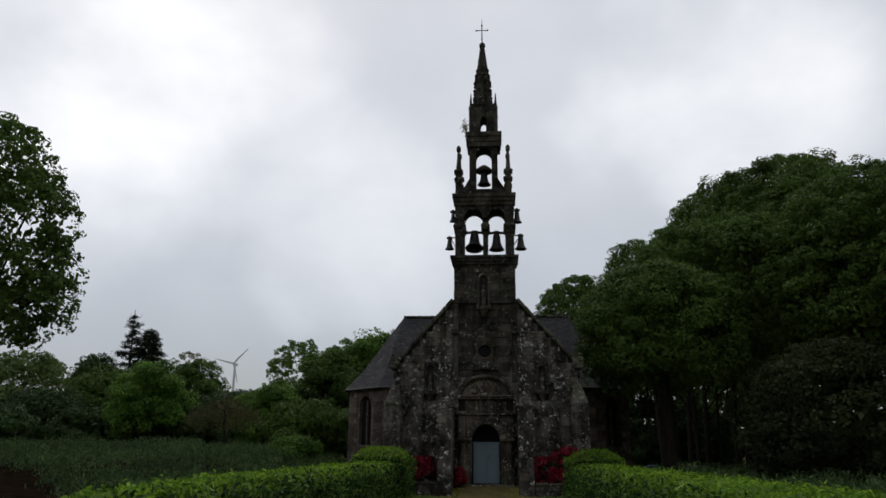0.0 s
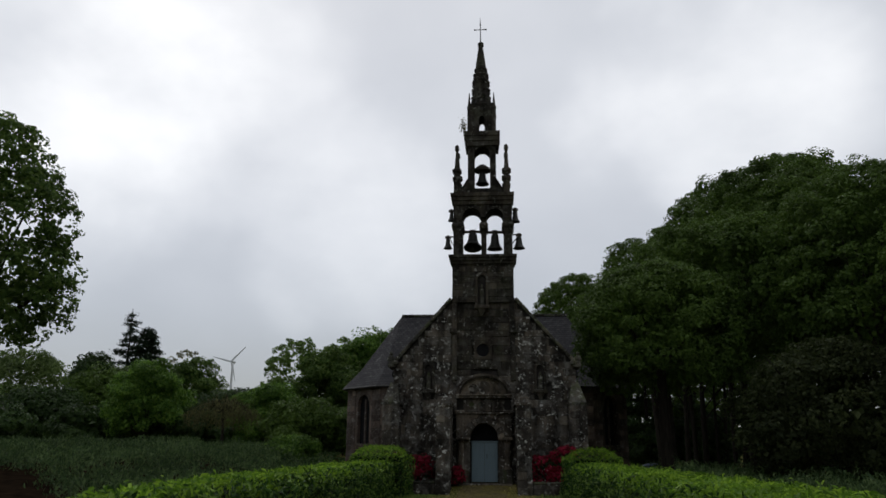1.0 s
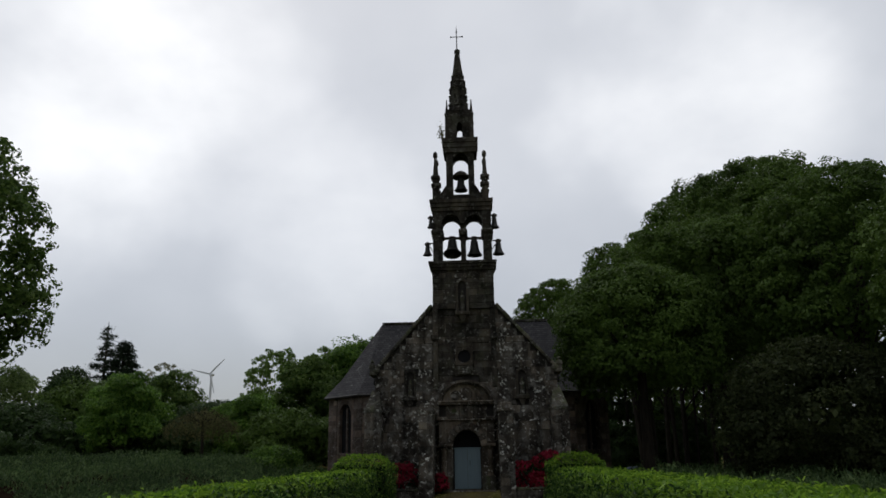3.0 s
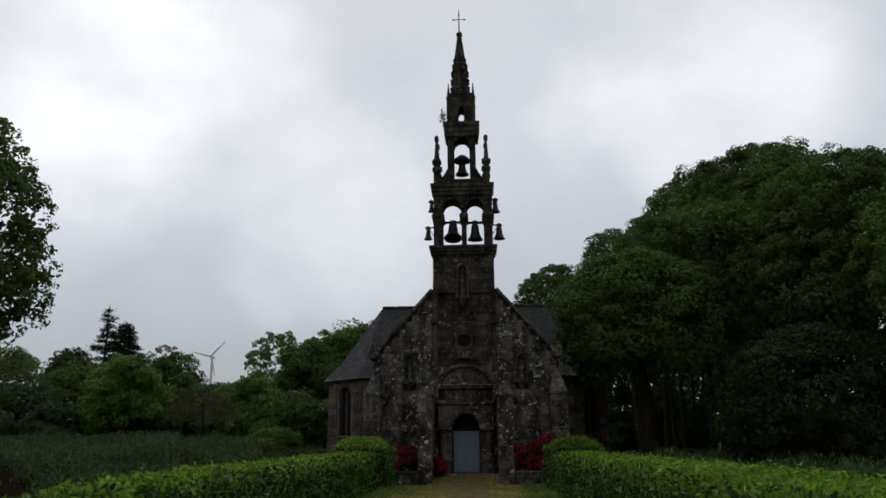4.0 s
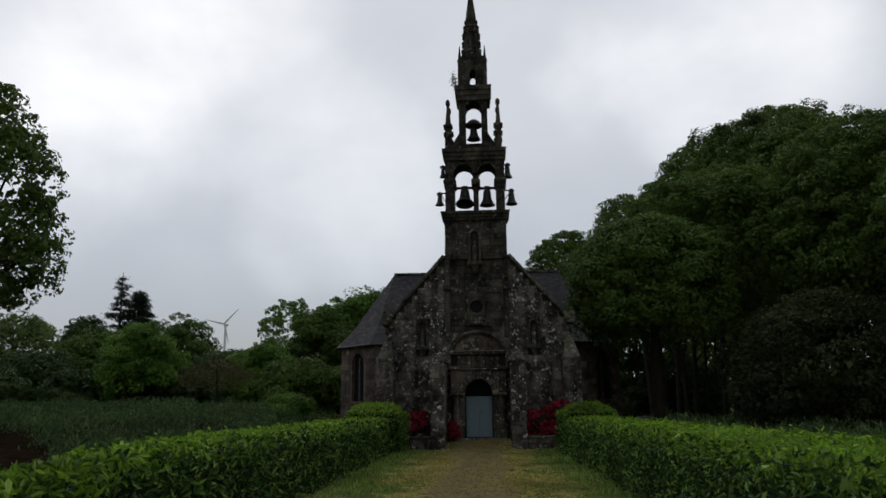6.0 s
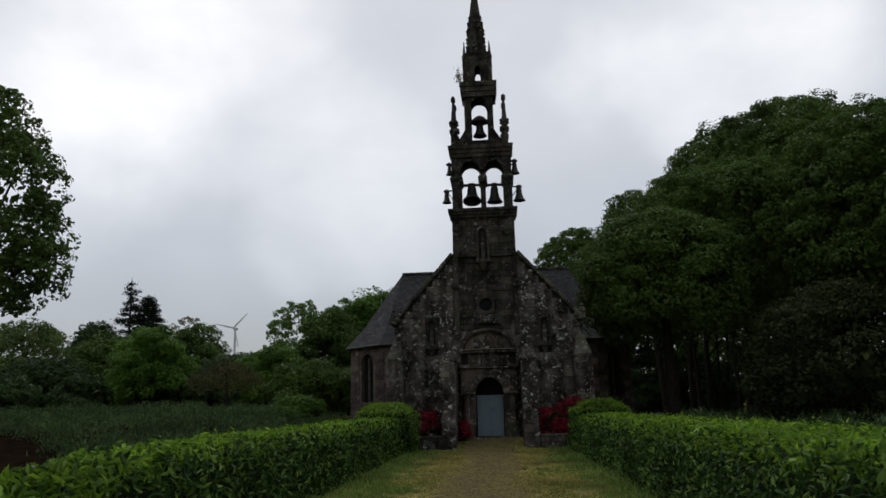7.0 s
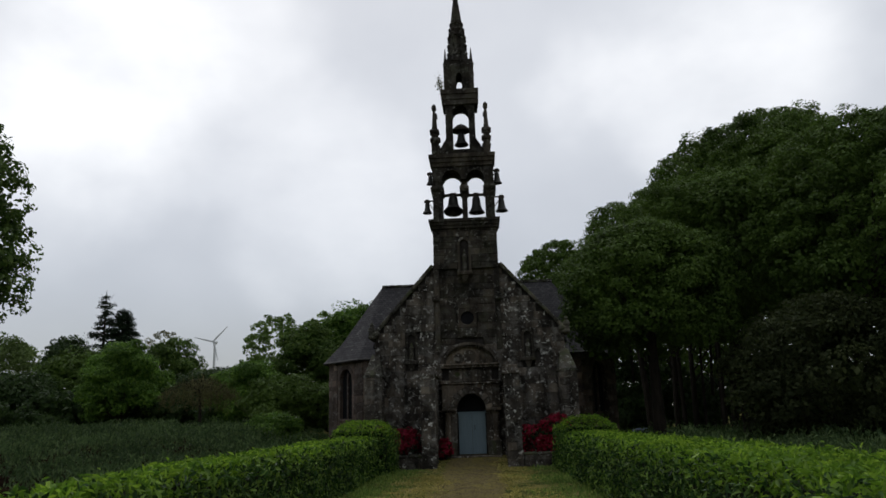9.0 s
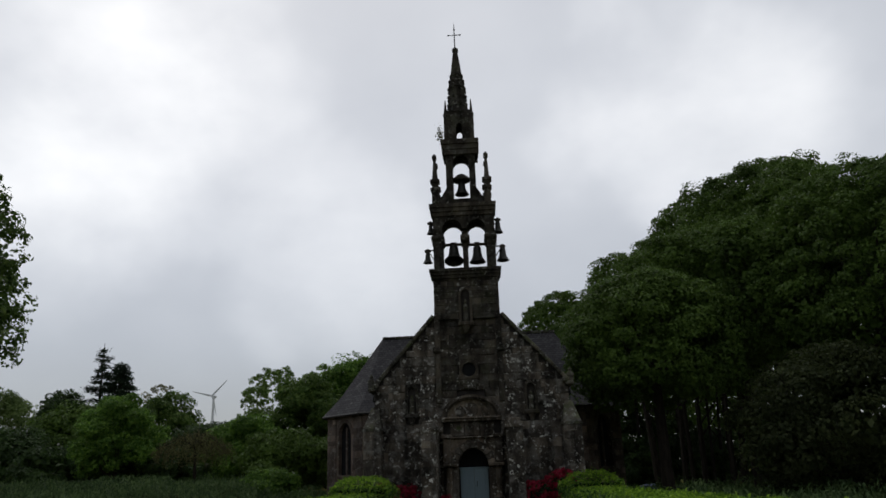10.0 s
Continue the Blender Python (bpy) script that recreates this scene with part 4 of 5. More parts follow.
# ---- hedges ----
def hedge(name, label, line, z_top, seed, density, size):
    """line: rows of y, inner x, outer x."""
    rng = np.random.default_rng(seed)
    h = thing(name, (0, 0, 0), label, "hedge", "clipped hedges along the path")
    L = np.array(line, float)
    # Solid inner block, coloured near black as the shade behind the leaves.
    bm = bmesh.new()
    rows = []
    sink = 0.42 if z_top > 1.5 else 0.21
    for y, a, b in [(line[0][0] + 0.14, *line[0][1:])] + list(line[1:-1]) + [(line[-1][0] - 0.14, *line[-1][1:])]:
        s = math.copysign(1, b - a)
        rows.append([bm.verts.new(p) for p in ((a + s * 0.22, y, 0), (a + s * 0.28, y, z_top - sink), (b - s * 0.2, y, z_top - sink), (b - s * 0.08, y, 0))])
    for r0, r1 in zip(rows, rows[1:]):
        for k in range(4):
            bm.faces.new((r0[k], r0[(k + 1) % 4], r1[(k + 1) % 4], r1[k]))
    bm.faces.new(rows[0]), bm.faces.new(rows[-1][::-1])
    part("shade_core", bm, CORE, h, "near-black block for the shade between the leaves")
    pts, nrm = [], []
    ylen = abs(L[-1, 0] - L[0, 0])
    lo, hi = L[:, 0].min(), L[:, 0].max()
    order = np.argsort(L[:, 0])
    for face in ("in", "out", "top", "end0", "end1"):
        wid = np.abs(L[:, 2] - L[:, 1]).mean()
        area = {"in": ylen * z_top * 0.8, "out": ylen * z_top * 0.6, "top": ylen * wid, "end0": wid * z_top, "end1": wid * z_top}[face]
        n = int(area * density)
        y = rng.uniform(lo, hi, n)
        if face == "end0":
            y[:] = lo
        if face == "end1":
            y[:] = hi
        a, b = np.interp(y, L[order, 0], L[order, 1]), np.interp(y, L[order, 0], L[order, 2])
        sgn = np.sign(b - a)
        z = rng.uniform(0.03, z_top - (0.32 if z_top > 1.5 else 0.0), n)
        uneven = np.array([noise.noise((float(q) * 0.9, float(w) * 1.5, seed)) for q, w in zip(y, z)]) * 0.1 + 0.16 * np.clip((z - z_top + 0.25) / 0.25, 0, 1) ** 2
        if face == "in":
            x, nn = a + sgn * (rng.uniform(0, 1, n) ** 1.4 * 0.24 - 0.03 + uneven - 0.1 * (1 - z / z_top)), np.stack([-sgn, 0 * y, 0 * y], 1)
        elif face == "out":
            x, nn = b - sgn * (rng.uniform(0, 0.12, n) + uneven), np.stack([sgn, 0 * y, 0 * y], 1)
        elif face == "top":
            x = a + (b - a) * rng.uniform(0, 1, n)
            z = z_top - rng.uniform(0, 0.14, n) + np.array([noise.noise((float(q) * 0.8, float(w) * 0.8, seed + 2)) for q, w in zip(y, x)]) * 0.07 + (rng.random(n) < 0.07) * rng.uniform(0, 0.1, n)
            z = z - 0.3 * np.clip(1 - (y - lo) / 1.6, 0, 1) ** 2 * (seed == 21)
            edge = np.minimum(np.minimum(np.abs(x - a), np.abs(x - b)), np.minimum(y - lo, hi - y) + 0.05)
            z = z - (0.42 if z_top > 1.5 else 0.2) * np.clip(1 - edge / (0.7 if z_top > 1.5 else 0.3), 0, 1) ** 2
            nn = np.tile((0, 0, 1.0), (n, 1))
        else:
            x = a + (b - a) * rng.uniform(0, 1, n)
            y = y + (rng.uniform(0, 0.12, n)) * (1 if face == "end0" else -1)
            nn = np.tile((0, -1.0 if face == "end0" else 1.0, 0), (n, 1))
        pts.append(np.stack([x, y, z], 1))
        nrm.append(nn)
    P, o = np.concatenate(pts[:2] + pts[3:]), np.concatenate(nrm[:2] + nrm[3:])
    # Leaves near the crest take the brighter colour too, as painted top light.
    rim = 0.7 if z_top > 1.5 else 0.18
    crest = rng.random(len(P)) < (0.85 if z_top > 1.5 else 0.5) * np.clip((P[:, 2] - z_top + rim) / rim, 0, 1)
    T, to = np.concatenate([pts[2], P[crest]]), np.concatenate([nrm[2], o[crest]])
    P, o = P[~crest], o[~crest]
    tagged(leaves("lit_shoot_growth", T, to * 0.7, size * 0.95, LIT_SHOOT, h, rng, 0.28, 0.08, 0.75, 0.2, oval=True), "fresh shoots on the clipped top, coloured brighter for the light from above", kind="stuff")
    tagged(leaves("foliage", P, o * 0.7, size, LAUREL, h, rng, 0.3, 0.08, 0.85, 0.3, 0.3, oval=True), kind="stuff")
    return h


# Near-black green: the hedge's inner shade set as a colour.
CORE = plain_mat("hedge_shade_core", (0.008, 0.012, 0.005), (0.02, 0.026, 0.01), 8, 0.95)
LONG_HEDGES = []
LONG_HEDGES.append(hedge("hedge", "long clipped green laurel hedge beside the path", [(-26.6, -2.5, -3.0), (-25.0, -2.7, -3.2), (-23.4, -2.95, -3.7), (-21, -3.1, -4.1), (-18, -3.1, -4.3), (-10, -3.1, -4.5), (-4.2, -3.1, -4.5)], 1.26, 21, 350, 0.125))
LONG_HEDGES.append(hedge("hedge", "long clipped green laurel hedge beside the path", [(-27, 3.15, 5.3), (-18, 3.1, 5.3), (-10, 3.0, 5.0), (-4.2, 2.95, 4.7)], 1.22, 22, 370, 0.115))
hedge("hedge", "taller hedge block that ends the row near the church", [(-4.2, -2.7, -4.7), (-2.9, -2.6, -4.7)], 1.8, 23, 460, 0.1)
hedge("hedge", "taller hedge block that ends the row near the church", [(-4.2, 2.9, 4.85), (-2.9, 2.9, 4.85)], 1.76, 24, 460, 0.1)


# ---- trees ----
def lobes_of(rng, w, d, h, z0, n):
    """Rounded lobes that fill a crown of that width, depth and height above z0."""
    out = [(0, 0, z0 + h * 0.5, w * 0.4, d * 0.4, h * 0.48)]
    for k in range(n):
        a = 2.4 * k + rng.uniform(-0.3, 0.3)
        f = (k + 0.5) / n
        r = math.sin(math.pi * (0.16 + 0.76 * f)) * 0.36
        q = rng.uniform(0.75, 1.15)
        out.append((math.cos(a) * w * r, math.sin(a) * d * r, z0 + h * (0.12 + 0.72 * f), w * 0.17 * q, d * 0.17 * q, h * 0.14 * q))
    return out


def dome_of(rng, w, d, h, z0, n, core=0.46, mound=0.13):
    """A closed dome with many mounds over it."""
    out = [(0, 0, z0 + h * 0.5, w * core, d * core, h * (core + 0.015))]
    for k in range(n):
        up = 1 - 1.75 * (k + 0.5) / n
        a, r, q = 2.4 * k + rng.uniform(-0.3, 0.3), math.sqrt(1 - up * up), rng.uniform(0.7, 1.25)
        out.append((math.cos(a) * r * w * 0.37, math.sin(a) * r * d * 0.37, z0 + h * (0.5 + up * 0.4), w * mound * q, d * mound * q, h * mound * 0.77 * q))
    return out


def wood_tree(x, y, top, w, seed, low, tufts, size=0.16, d=None):
    """A tree of the wood: bare below, a thick rounded crown above."""
    rng = np.random.default_rng(seed)
    z = ground_z(x, y)
    return tree("beech_tree", "tall dark green broadleaf tree with a dense domed crown", (x, y, z), dome_of(rng, w, d or w, top - low - z, low, 26), BEECH, int(tufts * 1.1), 78, size * 1.1, 0.4, (0.14 if low > 3.9 else 0.26, low + 2.5), seed, 9, group="trees of the wood edge", fill=5500 if tufts > 200 else 1800, inner=0.9)


# the row that recedes behind the church, then those behind and beside it
for k, (x, y, top, w, low, tufts, size) in enumerate((
        (9.8, 56, 22.2, 12, 5, 520, 0.2), (14.9, 46, 23.6, 9, 5, 420, 0.18), (17.6, 37, 22.9, 9, 5.5, 420, 0.18), (18.4, 28, 23.0, 10, 5.5, 560, 0.17),
        (19.2, 18, 21.2, 13, 5, 950, 0.16), (19.2, 12, 18.9, 7.5, 4, 620, 0.15), (18.7, 5, 15.8, 10, 2.5, 800, 0.15), (21.5, -4, 14, 12, 1.5, 560, 0.15),
        (28, 12, 18.5, 13, 3, 180, 0.26), (26, 24, 20, 13, 3, 180, 0.26), (24, 38, 19.5, 13, 3, 180, 0.26), (30, -3, 15, 12, 1, 180, 0.26), (22, 54, 19, 14, 2, 180, 0.28),
        (30, 62, 17, 13, 1.5, 150, 0.3))):
    wood_tree(x, y, top, w, 100 + k, low, tufts, size)
wood_tree(8.4, 5.2, 10.6, 8.5, 121, 3.1, 600, 0.14, 6)
wood_tree(13.4, 8.5, 14.2, 10, 122, 4.2, 720, 0.14, 7.5)
# Two added trees, hidden behind the front ones, that shade the thickets below.
wood_tree(12.6, 31, 16.4, 9, 124, 4.4, 380, 0.18)
wood_tree(10.6, 42, 17.0, 9, 125, 4.0, 340, 0.2)
wood_tree(14.0, 22, 17.0, 10, 123, 5.2, 560, 0.16, 8)
tr = random.Random(3)
for k in range(16):
    x, y = 10.5 + 8.5 * tr.random() + 0.2 * k, 14 + 1.7 * k + tr.uniform(-1, 1)
    t = thing("tree_trunk", (x, y, 0), "slim dark bare trunk standing at the wood edge", "tree", "bare trunks of the wood edge")
    bm = bmesh.new()
    r = tr.uniform(0.1, 0.24)
    lx, ly = tr.uniform(-0.7, 0.7), tr.uniform(-0.5, 0.5)
    tube(bm, [(0, 0, -0.2), (lx * 0.3, ly * 0.3, 3), (lx, ly, 8.5)], [r * 1.2, r, r * 0.6], 7)
    for j in range(4):
        z = tr.uniform(3, 7)
        a = tr.uniform(0, 6.3)
        tube(bm, [(lx * z / 9, ly * z / 9, z), (lx * z / 9 + math.cos(a), ly * z / 9 + math.sin(a), z + 1.2), (lx * z / 9 + 2 * math.cos(a), ly * z / 9 + 2 * math.sin(a), z + 1.8)], [r * 0.35, r * 0.2, r * 0.06], 5)
    part("trunk", bm, BARK, t)


def bush(name, label, x, y, w, h, mat, count, seed, size=0.2, low=0.0, n=9, category="shrub", spread=0.4, trunk=(0.15, 1.0), d=None, per=50, fill=1600, dome=False):
    rng = np.random.default_rng(seed)
    return tree(name, label, (x, y, ground_z(x, y)), dome_of(rng, w, d or w, h - low, low, n, 0.36, 0.15) if dome else lobes_of(rng, w, d or w, h - low, low, n), mat, int(count * 1.1), per, size, spread, trunk, seed, 6, category, fill=fill)


bush("big_shrub", "broad brownish-green shrub in front of the wood", 14.4, 0.5, 9.0, 6.2, SHRUB, 620, 201, 0.16, 0.0, 16)
bush("big_shrub", "dark spreading shrub under the wood edge", 20, -2, 8.0, 5.2, SHRUB, 420, 202, 0.16, 0.0, 14)
bush("big_shrub", "dark undergrowth shrub beneath the tall trees", 22, 22, 9.0, 6.0, DARK_SHADED, 150, 203, 0.26)
bush("big_shrub", "dark undergrowth shrub beneath the tall trees", 19, 40, 10.0, 5.0, DARK_SHADED, 150, 204, 0.26)

# Undergrowth leaves coloured dark to stand for the shade under the wood.
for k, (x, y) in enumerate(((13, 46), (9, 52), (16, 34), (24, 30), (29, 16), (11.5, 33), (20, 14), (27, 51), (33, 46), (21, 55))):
    bush("undergrowth", "dark undergrowth beneath the tall trees", x, y, 9.0, 6.5 if k in (5, 6) else (8.0 if k > 6 else 4.2), DARK_SHADED, 90, 230 + k if k > 6 else 220 + k, 0.3, fill=1500)
bush("round_tree", "fresh green rounded tree", -26.4, 25, 6.6, 6.8, FRESH, 460, 301, 0.19, 0.1, 18, "tree", 0.34, dome=True)
bush("broad_tree", "broad mixed green tree at the field edge", -50, 45, 12, 10.6, HAZY, 480, 302, 0.26, 0.5, 14, "tree", 0.5)
bush("broad_tree", "dark green tree at the field edge", -39.6, 40, 6, 9.6, DARK_SHADED, 360, 303, 0.24, 0.3, 14, "tree", 0.4)
bush("broad_tree", "rounded green tree behind the field", -29.6, 40, 8, 8.5, MIXED, 420, 304, 0.24, 0.3, 16, "tree", 0.42, dome=True)
bush("broad_tree", "rounded green tree behind the field", -37, 38, 10, 7.6, BEECH, 300, 305, 0.28, 0.2, 9, "tree", 0.6)
bush("round_bush", "rounded bright green bush tree", -15.8, 22, 6.2, 4.7, FRESH, 420, 306, 0.17, 0.1, 18, "tree", 0.3, dome=True)
bush("broad_tree", "green tree close behind the church", -12.6, 25, 5.5, 8.0, MIXED, 300, 307, 0.22, 0.3, 9, "tree", 0.45)
bush("broad_tree", "light green tree close behind the church roof", -10.0, 30, 7, 10.6, FRESH, 300, 308, 0.24, 1.0, 9, "tree", 0.5)
bush("broad_tree", "tall green tree behind the church roof", -7.5, 36, 8, 12.6, MIXED, 300, 309, 0.26, 1.0, 9, "tree", 0.5)
bush("open_tree", "airy tree with sparse large leaf tufts", -15.4, 27, 5.2, 9.1, SPRING, 420, 310, 0.19, 1.0, 30, "tree", 0.2, (0.14, 3.0), fill=500, per=34)
bush("open_tree", "airy young tree with thin upright sprays of leaves", -11.6, 28, 4.6, 9.6, SPRING, 220, 319, 0.18, 1.0, 26, "tree", 0.18, (0.12, 3.0), fill=200, per=30)
bush("small_bush", "small rounded green bush at the field edge", -10.3, 9, 3.2, 1.45, FRESH, 130, 311, 0.13, 0, 7, "shrub", 0.22, (0.08, 0.5))
bush("broad_tree", "tree beyond the field edge", -62, 42, 14, 11, HAZY, 300, 312, 0.32, 0.3, 9, "tree", 0.7)
bush("broad_tree", "low dark thicket tree", -23, 34, 9, 5.2, DARK_SHADED, 260, 313, 0.26, 0.0, 9, "tree", 0.5)
bush("broad_tree", "low dark thicket tree", -38, 30, 9, 5.0, DARK_SHADED, 260, 314, 0.26, 0.0, 9, "tree", 0.5)
bush("broad_tree", "low dark thicket tree", -46, 33, 11, 5.6, MIXED, 260, 315, 0.28, 0.0, 9, "tree", 0.5)


bush("thicket", "dark low thicket beside the church wall", -12.5, 19, 6, 3.6, BEECH, 200, 316, 0.2, 0.0, 9, "shrub", 0.4)
bush("thicket", "dark low thicket beside the church wall", -9.6, 21, 5, 3.6, BEECH, 200, 318, 0.2, 0.0, 9, "shrub", 0.4)
bush("thicket", "dark low thicket beyond the church", 10.5, 30, 8, 4.2, DARK_SHADED, 200, 317, 0.24, 0.0, 9, "shrub", 0.4)


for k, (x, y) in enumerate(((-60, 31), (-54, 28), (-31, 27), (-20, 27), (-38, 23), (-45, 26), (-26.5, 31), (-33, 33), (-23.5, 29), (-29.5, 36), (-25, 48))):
    bush("thicket", "low dark thicket along the far field edge", x, y, 10, 3.4, DARK_SHADED, 110, 330 + k, 0.28, 0.0, 9, "shrub", 0.45)
bush("bare_treetop", "pale thin treetop with few leaves", -34.5, 50, 4.2, 11.0, PALE, 26, 340, 0.24, 7.5, 8, "tree", 0.3, (0.12, 6.0), fill=0, per=30)


def weeping_tree(x, y):
    rng = np.random.default_rng(41)
    t = thing("weeping_tree", (x, y, ground_z(x, y)), "small weeping tree with brownish hanging twigs", "tree")
    bm = bmesh.new()
    tube(bm, [(0, 0, -0.2), (0.04, 0, 0.8), (0, 0, 2.2)], [0.11, 0.09, 0.08], 8)
    P, o = [], []
    for k in range(120):
        a, r = rng.uniform(0, 6.283), rng.uniform(0.5, 2.1)
        c, s = math.cos(a), math.sin(a)
        top = 2.95 - 0.16 * r * r * 0.6 + rng.normal(0, 0.12)
        end = rng.uniform(1.1, 2.1)
        pts = [(0, 0, 2.1), (c * r * 0.5, s * r * 0.5, top), (c * r, s * r, top - 0.45), (c * (r + 0.12), s * (r + 0.12), end)]
        tube(bm, pts, [0.014, 0.008, 0.006, 0.003], 4)
        for j in range(46):
            f = rng.uniform(0, 2.0)
            i = 1 if f < 0.6 else 2
            g = f / 0.6 if i == 1 else (f - 0.6) / 1.4
            q = np.array(pts[i]) * (1 - g) + np.array(pts[i + 1]) * g + rng.normal(0, 0.06, 3)
            P.append(q), o.append((c, s, 0.1))
    part("trunk", bm, BARK, t)
    leaves("crown", np.array(P), np.array(o), 0.11, TWIG, t, rng, 0.35, droop=1.0)


weeping_tree(-14.7, 10)


def conifer(x, y, h, w, seed, sparse, label):
    rng = np.random.default_rng(seed)
    t = thing("conifer", (x, y, ground_z(x, y)), label, "tree", "conifers behind the field")
    bm = bmesh.new()
    tube(bm, [(0, 0, -0.2), (0.1, 0, h * 0.5), (0, 0, h)], [0.3, 0.2, 0.03], 8)
    P, o = [], []
    z = h * 0.15
    while z < h * 0.98:
        f = 1 - z / h
        for k in range(4):
            a, L = rng.uniform(0, 6.283), w * (0.15 + f) * rng.uniform(0.5, 1.05) * 0.5
            c, s = math.cos(a), math.sin(a)
            rise = rng.uniform(-0.25, 0.45 if sparse > 0.02 else 0.1) * L
            tube(bm, [(0, 0, z), (c * L * 0.6, s * L * 0.6, z + rise), (c * L, s * L, z + rise + 0.1 * L)], [0.05, 0.03, 0.01], 4)
            for j in range(int(18 + 60 * L)):
                g = rng.uniform(0.25, 1.05)
                P.append((c * L * g + rng.normal(0, 0.22), s * L * g + rng.normal(0, 0.22), z + rise * g + rng.normal(0, 0.12))), o.append((0, 0, 0.6))
        z += h * sparse * rng.uniform(0.7, 1.3)
    part("trunk", bm, BARK, t)
    leaves("needles", np.array(P), np.array(o), 0.27, CONIFER, t, rng, 0.35)


conifer(-45.6, 58, 17.2, 7.0, 51, 0.032, "tall thin dark conifer with open whorled branches")
conifer(-43.3, 58, 15.0, 10.5, 54, 0.014, "dense dark conical conifer")


# near tree whose branches reach into view
def near_tree():
    rng = np.random.default_rng(61)
    lobes = [(1.7, 0, 8.8, 2.0, 2.2, 1.9), (0.2, -0.5, 10.6, 2.6, 2.4, 2.0), (1.9, 0.4, 6.9, 1.9, 2, 1.6), (1.0, 0.2, 5.2, 1.9, 2, 1.5), (-2.0, 0, 8.2, 2.6, 2.6, 3.2), (2.5, 0.2, 5.6, 1.4, 1.5, 1.2), (-0.5, 0.3, 4.2, 1.7, 2, 1.2), (-3, 0, 5, 2, 2, 2)]
    return tree("oak_tree", "large leafy tree overhanging the field edge", (-18.4, -7, ground_z(-18.4, -7)), lobes, MIXED, 900, 50, 0.17, 0.3, (0.32, 3.4), 61, 14, fill=1500)


near_tree()


# ---- tall herbs, verge grass ----
def herb_strip(name, label, n, xr, yr, hgt, seed, mat=HERB, keep=None, width=0.05):
    """Upright leafy stems as tapered blades."""
    rng = np.random.default_rng(seed)
    x, y = rng.uniform(*xr, n), rng.uniform(*yr, n)
    if keep:
        k = np.array([keep(a, b, rng) for a, b in zip(x, y)])
        x, y = x[k], y[k]
        n = len(x)
    z = np.array([ground_z(a, b) for a, b in zip(x, y)])
    hh = hgt * rng.uniform(0.55, 1.15, n) * np.array([0.85 + 0.5 * noise.noise((float(a) * 0.35, float(b) * 0.35, seed)) for a, b in zip(x, y)])
    a = rng.uniform(0, 6.283, n)
    w = width * rng.uniform(0.6, 1.4, n)
    lx, ly = rng.normal(0, 0.22, n) * hh, rng.normal(0, 0.22, n) * hh
    base, side = np.stack([x, y, z - 0.02], 1), np.stack([np.cos(a) * w, np.sin(a) * w, 0 * a], 1)
    mid = base + np.stack([lx * 0.3, ly * 0.3, hh * 0.55], 1)
    tip = base + np.stack([lx, ly, hh], 1)
    V = np.stack([base - side * 0.6, base + side * 0.6, mid + side, tip, mid - side], 1).reshape(-1, 3)
    k = np.arange(n)[:, None] * 5
    F = np.concatenate([k + np.array((0, 1, 2)), k + np.array((0, 2, 4)), k + np.array((4, 2, 3))], 1).reshape(-1)
    me = bpy.data.meshes.new(name)
    me.vertices.add(5 * n), me.loops.add(9 * n), me.polygons.add(3 * n)
    me.vertices.foreach_set("co", V.astype(np.float32).ravel())
    me.loops.foreach_set("vertex_index", F.astype(np.int32))
    me.polygons.foreach_set("loop_start", np.arange(0, 9 * n, 3, dtype=np.int32))
    me.update(calc_edges=True)
    me.materials.append(mat)
    return tagged(new(name, me), label, "plants", kind="stuff")


def herb_clumps(name, label, n, per, xr, yr, hgt, seed, keep=None, size=0.185):
    """Bushy low plants: leaves heaped over the ground."""
    rng = np.random.default_rng(seed)
    x, y = rng.uniform(*xr, n), rng.uniform(*yr, n)
    if keep:
        k = np.array([keep(a, b) for a, b in zip(x, y)])
        x, y = x[k], y[k]
    z = np.array([ground_z(a, b) for a, b in zip(x, y)])
    hh = hgt * rng.uniform(0.6, 1.15, len(x)) * np.array([0.85 + 0.8 * noise.noise((float(a) * 0.4, float(b) * 0.4, seed)) for a, b in zip(x, y)])
    f = rng.uniform(0, 1, (len(x), per)) ** 0.7
    r = 0.26 * (1.1 - 0.6 * f)
    P = np.stack([x[:, None] + rng.normal(0, 1, f.shape) * r, y[:, None] + rng.normal(0, 1, f.shape) * r, z[:, None] + hh[:, None] * f], 2).reshape(-1, 3)
    out = np.tile((0, -0.3, 0.3), (len(P), 1))
    ob = leaves(name, P, out, size, HERB, None, rng, 0.26, spread=0.7, droop=-1.1)
    return tagged(ob, label, "plants", kind="stuff")


herb_clumps("tall_herbs", "thick band of bushy blue-green herbs in the field", 5400, 25, (-36, -4.7), (-13, 17), 0.68, 71, lambda a, b: b > 1.5 * noise.noise((a * 0.3, 0, 4)) - 7.6 + (-14 - a) * (0.6 if a < -14 else 1.2))
herb_clumps("tall_herbs", "band of low green herbs before the wood", 4400, 20, (5.7, 30), (-13, 16), 0.98, 72)
herb_strip("field_grass", "rough grass in the field beyond the hedge", 16000, (-30, -4.6), (-20, 0), 0.14, 73, GRASS, lambda a, b, r: r.random() < (0.03 if a < -7 else 0.8))
STRAW = leaf_mat("dry_grass_blade", (0.26, 0.24, 0.06), (0.45, 0.39, 0.12), (0.62, 0.52, 0.2), 0.7, 0.3)


